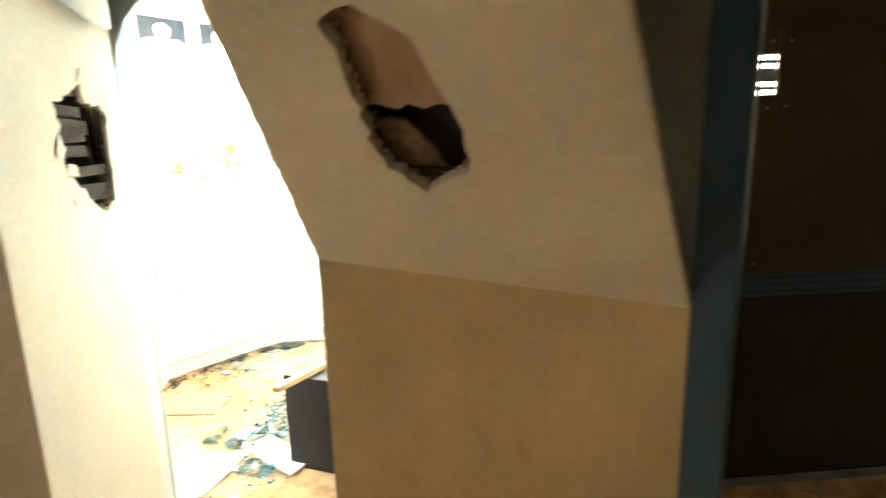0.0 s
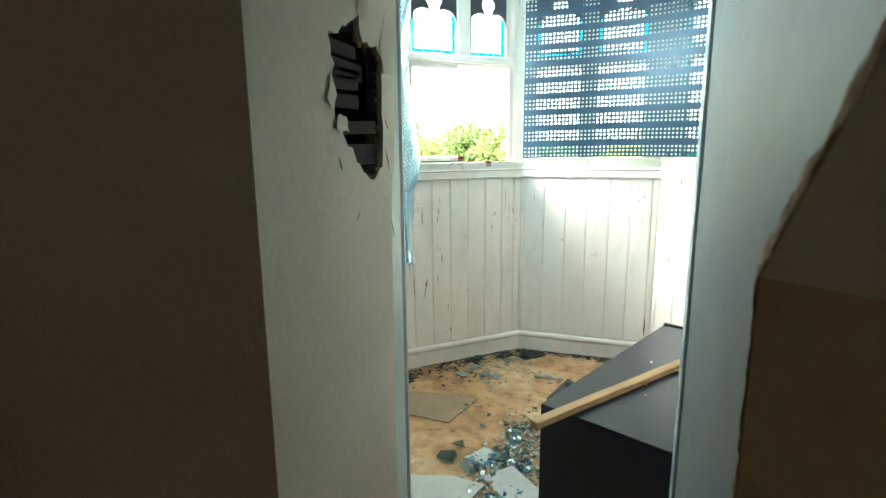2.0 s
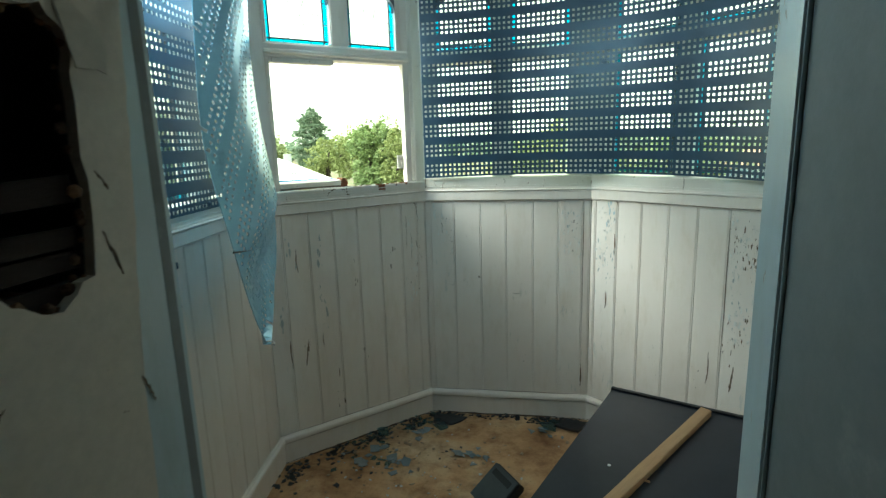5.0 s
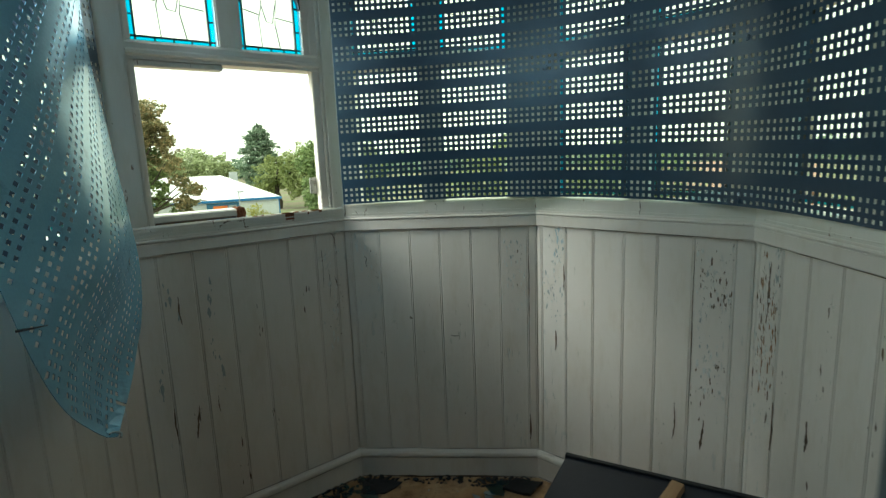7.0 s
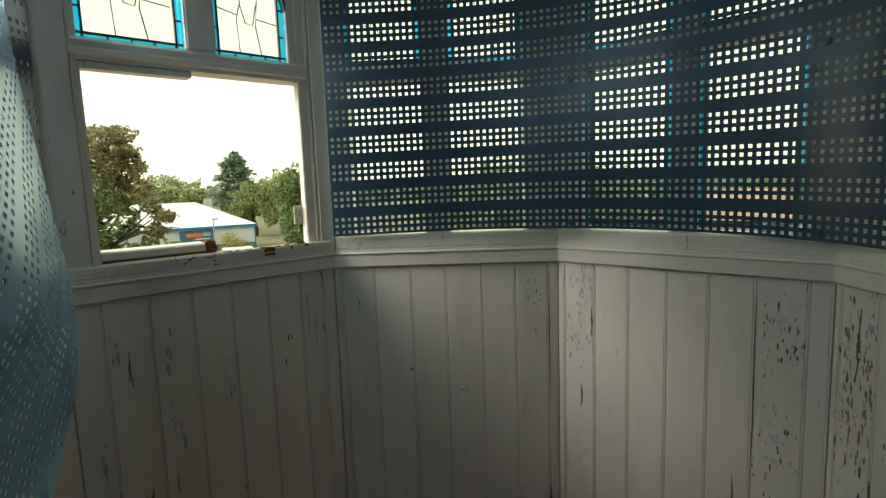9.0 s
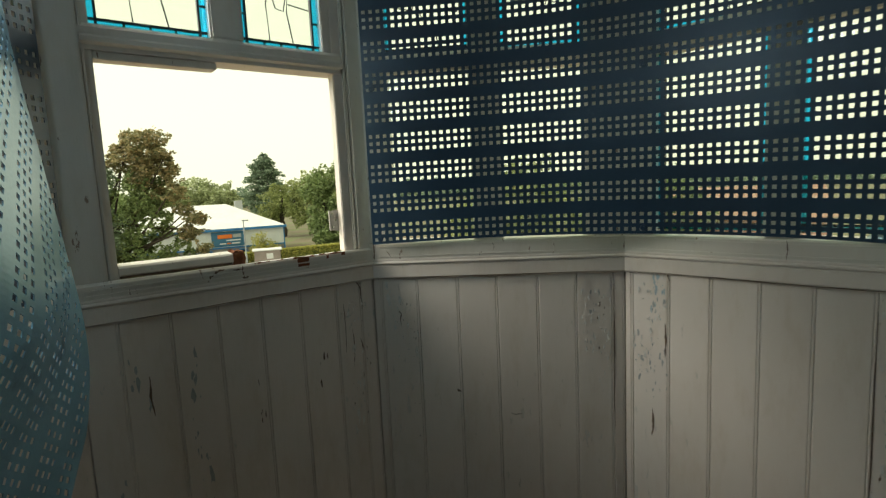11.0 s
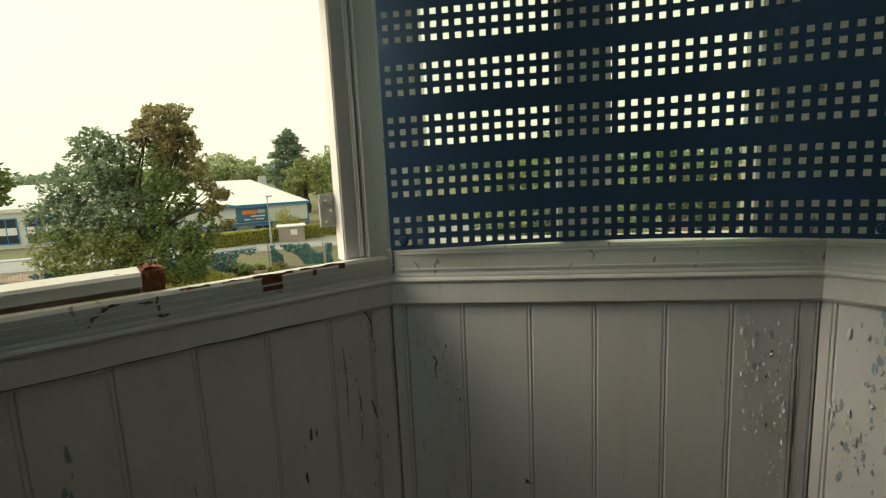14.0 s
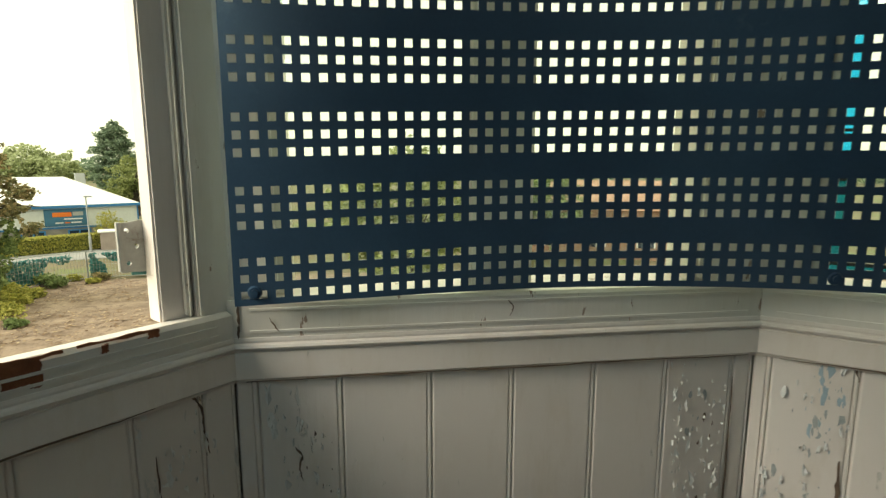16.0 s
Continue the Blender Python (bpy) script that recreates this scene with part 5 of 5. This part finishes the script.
tree("pine_tree", -36.2, 86.5, [(0.3, 0, 12.3, 0.9, 0.8), (0.5, 0, 11.5, 1.7, 0.9), (-0.2, 0, 10.7, 2.1, 0.9), (0.6, 0, 9.8, 2.6, 0.9), (-0.3, 0, 8.9, 2.7, 1.0), (0.5, 0, 7.8, 3.0, 1.1), (-0.2, 0, 6.4, 3.0, 1.3), (0.2, 0, 4.6, 2.8, 1.6)], 26000, 0.17, LEAF_PINE, "dark rounded conifer tree beyond the roof", 0.35)
tree("broadleaf_tree", -31.0, 80.0, [(1.0, 0, 5.6, 3.4, 2.8), (5.2, 0, 7.2, 2.8, 2.4), (-1.4, 0, 3.6, 2.2, 2.0), (8.2, 0, 6.4, 3.0, 3.2), (4.0, -1, 4.0, 3.2, 2.6)], 22000, 0.19, LEAF_OLIVE, "yellow-green broadleaf tree behind the building", 0.4)
tree("broadleaf_tree", -18.3, 60.0, [(0, 0, 3.4, 2.0, 3.4), (-0.6, 0, 7.0, 1.9, 2.4), (1.6, 0, 6.2, 2.2, 3.4), (1.2, -1, 2.2, 2.4, 2.2)], 13000, 0.20, LEAF_GREEN, "green broadleaf tree beside a building", 0.4)
tree("broadleaf_tree", -14.6, 58.5, [(0, 0, 4.0, 2.0, 3.6), (0.6, 0, 7.2, 1.9, 2.4), (2.0, 0, 4.8, 2.2, 3.4)], 10000, 0.19, LEAF_OLIVE, "pale yellow-green tree beside a hedge", 0.4)
tree("willow_tree", -52.0, 92.0, [(0, 0, 6.7, 4.8, 3.0), (5, 0, 6.2, 4.2, 2.6), (-5, 0, 5.8, 4.2, 2.8)], 16000, 0.26, LEAF_PALE, "pale rounded willow tree behind a roof", 0.5)
tree("broadleaf_tree", -72.0, 95.0, [(0, 0, 6.0, 5.0, 3.2), (-7, 0, 5.0, 5.0, 3.0), (7, 0, 5.0, 4.2, 2.8)], 8000, 0.36, LEAF_GREEN, "distant rounded green tree behind a roof", 0.5)
tree("broadleaf_tree", 1.5, 33.0, [(0, 0, 5.8, 2.6, 2.6), (-2.4, 0.4, 4.2, 2.4, 2.6), (2.2, 0, 3.8, 2.2, 2.4), (0, 0, 2.0, 3.0, 1.6)], 10000, 0.17, LEAF_OLIVE, "yellowing tree close to the house", 0.3)
tree("broadleaf_tree", 9.0, 38.0, [(0, 0, 5.2, 2.8, 2.6), (2.6, 0, 4.0, 2.4, 2.6), (-2.4, 0, 3.2, 2.2, 2.2)], 9000, 0.18, LEAF_GREEN, "green tree close to the house", 0.3)
tree("shrub", -22.3, 51.6, [(0, 0, 1.3, 1.0, 1.4), (0.2, 0.0, 2.2, 0.6, 0.9), (1.1, 0.2, 1.2, 0.9, 1.1), (1.7, 0.2, 1.0, 0.6, 0.8)], 4200, 0.08, LEAF_YELLOW, "weeping yellow shrub beside a hedge", 0.06, 4, "shrub")
for x, y, s, mt in ((-19.6, 33.6, 0.7, LEAF_YELLOW), (-20.9, 32.8, 0.9, LEAF_YELLOW), (-18.6, 35.6, 0.6, LEAF_GREEN), (-22.4, 34.0, 0.9, LEAF_GREEN), (-16.6, 37.2, 0.45, LEAF_BROWN), (-24.0, 33.0, 1.0, LEAF_GREEN), (-26.5, 31.0, 1.2, LEAF_BROWN), (-19.2, 30.6, 0.5, LEAF_YELLOW), (-17.8, 31.5, 0.55, LEAF_YELLOW), (-17.9, 33.0, 0.45, LEAF_YELLOW), (-18.4, 35.4, 0.7, LEAF_GREEN), (-18.9, 31.9, 0.6, LEAF_YELLOW), (-17.2, 29.6, 0.6, LEAF_YELLOW), (-19.6, 32.4, 0.55, LEAF_YELLOW), (-18.0, 37.2, 0.35, LEAF_YELLOW), (-16.6, 36.4, 0.3, LEAF_YELLOW), (-19.8, 29.6, 0.7, LEAF_YELLOW), (-15.6, 27.6, 0.35, LEAF_GREEN)):
    tree("shrub", x, y, [(0, 0, s * 0.6, s, s * 0.6), (s * 0.7, 0.2, s * 0.45, s * 0.7, s * 0.5)], 900, 0.09, mt, "low scrubby bush on bare soil", 0.04, 4, "shrub")

# fallen leaves and twigs on the soil
lv, lf = [], []
for _ in range(14000):
    x, y = orng.uniform(-30, -6), orng.uniform(14, 38)
    if noise.noise(Vector((x * 0.5, y * 0.5, 3))) < -0.12:
        continue
    s, a, h = orng.uniform(0.03, 0.11), orng.uniform(0, 6.28), orng.uniform(0.0, 0.06)
    u, v = Vector((math.cos(a), math.sin(a), orng.uniform(-0.3, 0.3))) * s, Vector((-math.sin(a), math.cos(a), orng.uniform(-0.3, 0.3))) * s * 0.6
    p = Vector((x, y, GROUND_Z + 0.04 + h))
    n0 = len(lv)
    lv += [tuple(p - u), tuple(p - v), tuple(p + u), tuple(p + v)]
    lf.append((n0, n0 + 1, n0 + 2, n0 + 3))
me = bpy.data.meshes.new("fallen_leaves")
me.from_pydata(lv, [], lf)
me.update()
me.materials.append(leaf_mat("dead_leaves", (0.14, 0.08, 0.05), (0.34, 0.23, 0.15), (0.55, 0.43, 0.30)))
tagged(new("fallen_leaves", me), "fallen brown leaves and twigs on soil", "leaves", kind="stuff")

# yellow weeds over the soil
wd_v, wd_f = [], []
for _ in range(150):
    cx, cy = orng.uniform(-24, -14.5), orng.uniform(23, 35)
    if cx > -14.8 - (cy - 23) * 0.30 + orng.uniform(-0.8, 0.8):
        continue
    r = orng.uniform(0.25, 0.75)
    v, f = leaves([(cx, cy, GROUND_Z + 0.12 + r * 0.35, r, r * 0.6)], 230, 0.06)
    n0 = len(wd_v)
    wd_v += v
    wd_f += [tuple(n0 + i for i in q) for q in f]
me = bpy.data.meshes.new("yellow_weeds")
me.from_pydata(wd_v, [], wd_f)
me.update()
me.materials.append(LEAF_YELLOW)
tagged(new("yellow_weeds", me), "yellow-green weeds spreading over bare soil", "weeds", kind="stuff")

# far woods along the horizon
wv, wf = [], []
for k in range(150):
    a = radians(-75 + k * 0.95)
    r = orng.uniform(230, 300)
    v, f = leaves([(math.sin(a) * r, math.cos(a) * r, GROUND_Z + orng.uniform(2.5, 5), orng.uniform(7, 12), orng.uniform(4.0, 6.5))], 160, 1.3)
    n0 = len(wv)
    wv += v
    wf += [tuple(n0 + i for i in q) for q in f]
me = bpy.data.meshes.new("far_woods")
me.from_pydata(wv, [], wf)
me.update()
me.materials.append(LEAF_PINE)
tagged(new("far_woods", me), "distant line of woods", "trees", kind="stuff")

# ---- hedge ----
HEDGE_CORE = surface("hedge_shade", (0.08, 0.10, 0.03), (0.16, 0.18, 0.06), 3, 0.9, 12, 0.6)
hm, HL = along((-29.0, 45.4), (-15.0, 55.2))
hv, hf = [], []
for _ in range(9000):
    x = orng.uniform(0, HL)
    side = orng.random()
    if side < 0.5:
        p = Vector((x, orng.uniform(-0.04, 0.03), orng.uniform(0.05, 1.25)))
    else:
        p = Vector((x, orng.uniform(0, 0.9), 1.25 + orng.uniform(-0.04, 0.05)))
    u = Vector((orng.gauss(0, 1), orng.gauss(0, 1), orng.gauss(0, 1))).normalized()
    v = u.orthogonal().normalized()
    s = orng.uniform(0.04, 0.10)
    n0 = len(hv)
    hv += [tuple(p - u * s), tuple(p - v * s), tuple(p + u * s), tuple(p + v * s)]
    hf.append((n0, n0 + 1, n0 + 2, n0 + 3))
hedge = empty("hedge", hm @ pose(0, 0, GROUND_Z + 0.02), "clipped yellow-green garden hedge", "hedge")
part("core", boxbm(0, HL, 0.06, 0.86, 0, 1.2, 0.05), HEDGE_CORE, hedge)
me = bpy.data.meshes.new("foliage")
me.from_pydata(hv, [], hf)
me.update()
me.materials.append(LEAF_YELLOW)
fo = new("foliage", me)
fo.parent = hedge

# ---- commercial building with a hipped white roof ----
gym = empty("commercial_building", pose(-20.4, 53.9, GROUND_Z, 0, 0, 30), "low grey commercial building with white hipped roof", "building")
GX0, GX1, GY0, GY1, EV = -15.5, -0.3, 0.3, 16.3, 3.5
part("lower_wall", boxbm(GX0, GX1, GY0, GY1, 0, 1.7), BRICKS, gym, "grey brick lower wall")
part("upper_wall", boxbm(GX0 - 0.02, GX1 + 0.02, GY0 - 0.02, GY1, 1.702, EV), CLAD_WHITE, gym, "white metal cladding")
bm = bmesh.new()
e = [(GX0 - 0.3, GY0 - 0.3, EV), (GX1 + 0.3, GY0 - 0.3, EV), (GX1 + 0.3, GY1, EV), (GX0 - 0.3, GY1, EV)]
r = [(GX0 + 5, (GY0 + GY1) / 2, EV + 2.2), (GX1 - 4.6, (GY0 + GY1) / 2, EV + 2.2)]
vs = [bm.verts.new(p) for p in e + r]
for q in ((0, 1, 5, 4), (1, 2, 5), (2, 3, 4, 5), (3, 0, 4), (3, 2, 1, 0)):
    bm.faces.new([vs[i] for i in q])
roof = part("roof", bm, ROOF_W, gym)
part("chimney", boxbm(GX1 - 3.7, GX1 - 2.9, 8.2, 9.0, EV + 1.1, EV + 2.5, 0.02), CLAD, roof)
part("fascia", boxbm(GX0 - 0.32, GX1 + 0.32, GY0 - 0.36, GY0 - 0.305, EV - 0.2, EV + 0.03), BLUE, gym, "blue painted fascia")
part("band", boxbm(GX0 - 0.05, GX1 + 0.05, GY0 - 0.06, GY0 - 0.025, 1.62, 1.75), BLUE, gym, "blue painted band")
part("corner_trim", boxbm(GX1 + 0.022, GX1 + 0.12, GY0 - 0.06, GY0 + 0.2, 0, EV - 0.2), BLUE, gym)
for x in (-4.6, -7.7, -11.2, -13.6):
    w = part("window", boxbm(x - 0.75, x + 0.75, GY0 - 0.05, GY0 - 0.005, 0.45, 1.45), DARKGLASS, gym)
    fb = bmesh.new()
    for a in (-0.75, 0.0, 0.75):
        box(fb, x + a - 0.06, x + a + 0.06, GY0 - 0.09, GY0 - 0.052, 0.4, 1.5)
    for z in (0.4, 1.45):
        box(fb, x - 0.81, x + 0.81, GY0 - 0.094, GY0 - 0.053, z - 0.05, z + 0.05)
    part("window_frame", fb, BLUE, w, "blue window frame")
sgn = part("sign", boxbm(-6.9, -4.0, GY0 - 0.12, GY0 - 0.03, 1.82, 3.22, 0.01), SIGN_BLUE, gym, "blue sign panel with orange and white marks")
for x0, x1, z0, z1, mt in ((-6.35, -5.05, 2.58, 2.96, ORANGE), (-4.98, -4.25, 2.64, 2.98, CLAD), (-5.6, -4.3, 2.34, 2.45, WHITE), (-6.2, -5.65, 2.04, 2.15, WHITE), (-5.58, -5.2, 2.04, 2.15, ORANGE), (-5.12, -4.4, 2.04, 2.15, WHITE)):
    part("sign_mark", boxbm(x0, x1, GY0 - 0.15, GY0 - 0.121, z0, z1, 0.02), mt, sgn)

# ---- long white-roofed building ----
bm_, BL = along((-80.0, 40.0), (-46.0, 52.5))
blk = empty("office_building", bm_ @ pose(0, 0, GROUND_Z), "white low building with blue glazed bands", "building")
part("wall", boxbm(0, BL, 0, 16, 0, 3.6), CLAD_WHITE, blk)
part("parapet", boxbm(-0.3, BL + 0.3, -0.3, 16.2, 3.6, 4.0, 0.03), ROOF_W, blk)
part("roof", profile([(-0.2, 4.0), (8, 6.2), (16.2, 4.0)], -0.2, BL + 0.2), ROOF_W, blk)
for k in range(9):
    x = BL - 3.6 - k * 3.7
    w = part("window", boxbm(x, x + 2.9, -0.06, -0.005, 0.5, 3.0), DARKGLASS, blk)
    fb = bmesh.new()
    for a in (0, 0.97, 1.93, 2.9):
        box(fb, x + a - 0.05, x + a + 0.05, -0.11, -0.061, 0.45, 3.05)
    for z in (0.5, 3.0):
        box(fb, x - 0.05, x + 2.95, -0.112, -0.062, z - 0.06, z + 0.06)
    part("window_frame", fb, BLUE, w, "blue window frame")
    part("spandrel_panel", boxbm(x + 0.05, x + 2.85, -0.10, -0.0605, 1.35, 2.1), WHITE, w, "white panel")

# ---- brick house seen through the screen ----
house = empty("brick_house", pose(17, 44, GROUND_Z, 0, 0, -20), "red brick house with tiled roof", "house")
HOUSE_BRICK = surface("red_brick", (0.30, 0.17, 0.12), (0.42, 0.26, 0.19), 1.5, 0.9, 14, 0.3)
part("wall", boxbm(-6, 6, -4, 4, 0, 3.6), HOUSE_BRICK, house)
part("roof", profile([(-4.4, 3.6), (0, 5.6), (4.4, 3.6)], -6.3, 6.3), HOUSE_BRICK, house, "orange tiled roof")
for x in (-3.5, 0.2, 3.6):
    for z in (0.9,):
        w = part("window", boxbm(x - 0.6, x + 0.6, -4.06, -4.005, z, z + 1.2), DARKGLASS, house)
        fb = bmesh.new()
        for a in (-0.6, 0, 0.6):
            box(fb, x + a - 0.05, x + a + 0.05, -4.1, -4.061, z, z + 1.2)
        part("window_frame", fb, WHITE, w)

# ---- shed, poles ----
shed = empty("shed", pose(-20.75, 49.7, GROUND_Z, 0, 0, 24), "small grey boarded shed with a flat roof", "shed")
part("body", boxbm(-1.15, 1.15, 0, 1.6, 0, 1.45), SHED, shed)
part("roof", boxbm(-1.3, 1.3, -0.15, 1.75, 1.452, 1.56, 0.02), WHITE, shed)
part("notice", boxbm(-0.1, 0.5, -0.03, -0.004, 0.70, 1.2, 0.005), WHITE, shed, "white notice")


def lamp_post(x, y, h):
    ob = empty("lamp_post", pose(x, y, GROUND_Z), "slim galvanised street lamp post", "lamp post", "lamp posts")
    part("pole", tube(bmesh.new(), [(0, 0, 0), (0, 0, 1.2), (0, 0, 1.25), (0, 0, h)], [0.10, 0.10, 0.065, 0.05], 10), GALV, ob)
    part("lantern", boxbm(-0.12, 0.45, -0.1, 0.1, h, h + 0.12, 0.03), GALV, ob)


lamp_post(-22.4, 48.9, 4.3)
lamp_post(-37.5, 41.0, 5.2)

# ---- temporary fence ----
def fence_panel(x0, y0, x1, y1):
    m, L = along((x0, y0), (x1, y1))
    ob = empty("fence_panel", m @ pose(0, 0, GROUND_Z + 0.02), "temporary wire mesh fence panel with green netting", "fence", "fence panels")
    H = 1.75
    for a in (0.02, L - 0.02):
        part("post", tube(bmesh.new(), [(a, 0, 0), (a, 0, H)], [0.025, 0.025], 8), GALV, ob)
    for z in (0.12, H - 0.02):
        part("rail", tube(bmesh.new(), [(0.02, 0, z), (L - 0.02, 0, z)], [0.02, 0.02], 8), GALV, ob)
    wires = bmesh.new()
    k = int(L / 0.16)
    for i in range(1, k):
        x = L * i / k
        box(wires, x - 0.006, x + 0.006, -0.004, 0.004, 0.12, H - 0.03)
    for z in (0.5, 0.9, 1.3):
        box(wires, 0.03, L - 0.03, 0.0045, 0.0085, z - 0.006, z + 0.006)
    part("mesh", wires, GALV, ob)
    net_v, net_f = [], []
    for _ in range(5200):
        p = Vector((orng.uniform(0.1, L - 0.1), orng.uniform(0.05, 0.35), 0.1 + (H - 0.3) * orng.random() ** 1.35))
        if noise.noise(Vector((x0 + p.x * 0.9, y0, p.z * 0.7))) < -0.10:
            continue
        u = Vector((orng.gauss(0, 1), orng.gauss(0, 1), orng.gauss(0, 1))).normalized()
        v = u.orthogonal().normalized()
        s = orng.uniform(0.03, 0.075)
        n0 = len(net_v)
        net_v += [tuple(p - u * s), tuple(p - v * s), tuple(p + u * s), tuple(p + v * s)]
        net_f.append((n0, n0 + 1, n0 + 2, n0 + 3))
    me = bpy.data.meshes.new("netting")
    me.from_pydata(net_v, [], net_f)
    me.update()
    me.materials.append(MESH_GREEN)
    nt = new("netting", me)
    nt.parent = ob
    nt["kind"] = "stuff"


line = [(-30.0, 26.8), (-26.8, 29.4), (-23.6, 32.0), (-20.4, 34.6), (-17.3, 37.6), (-13.6, 38.2), (-9.8, 38.8)]
for a, c in zip(line, line[1:]):
    fence_panel(*a, *c)
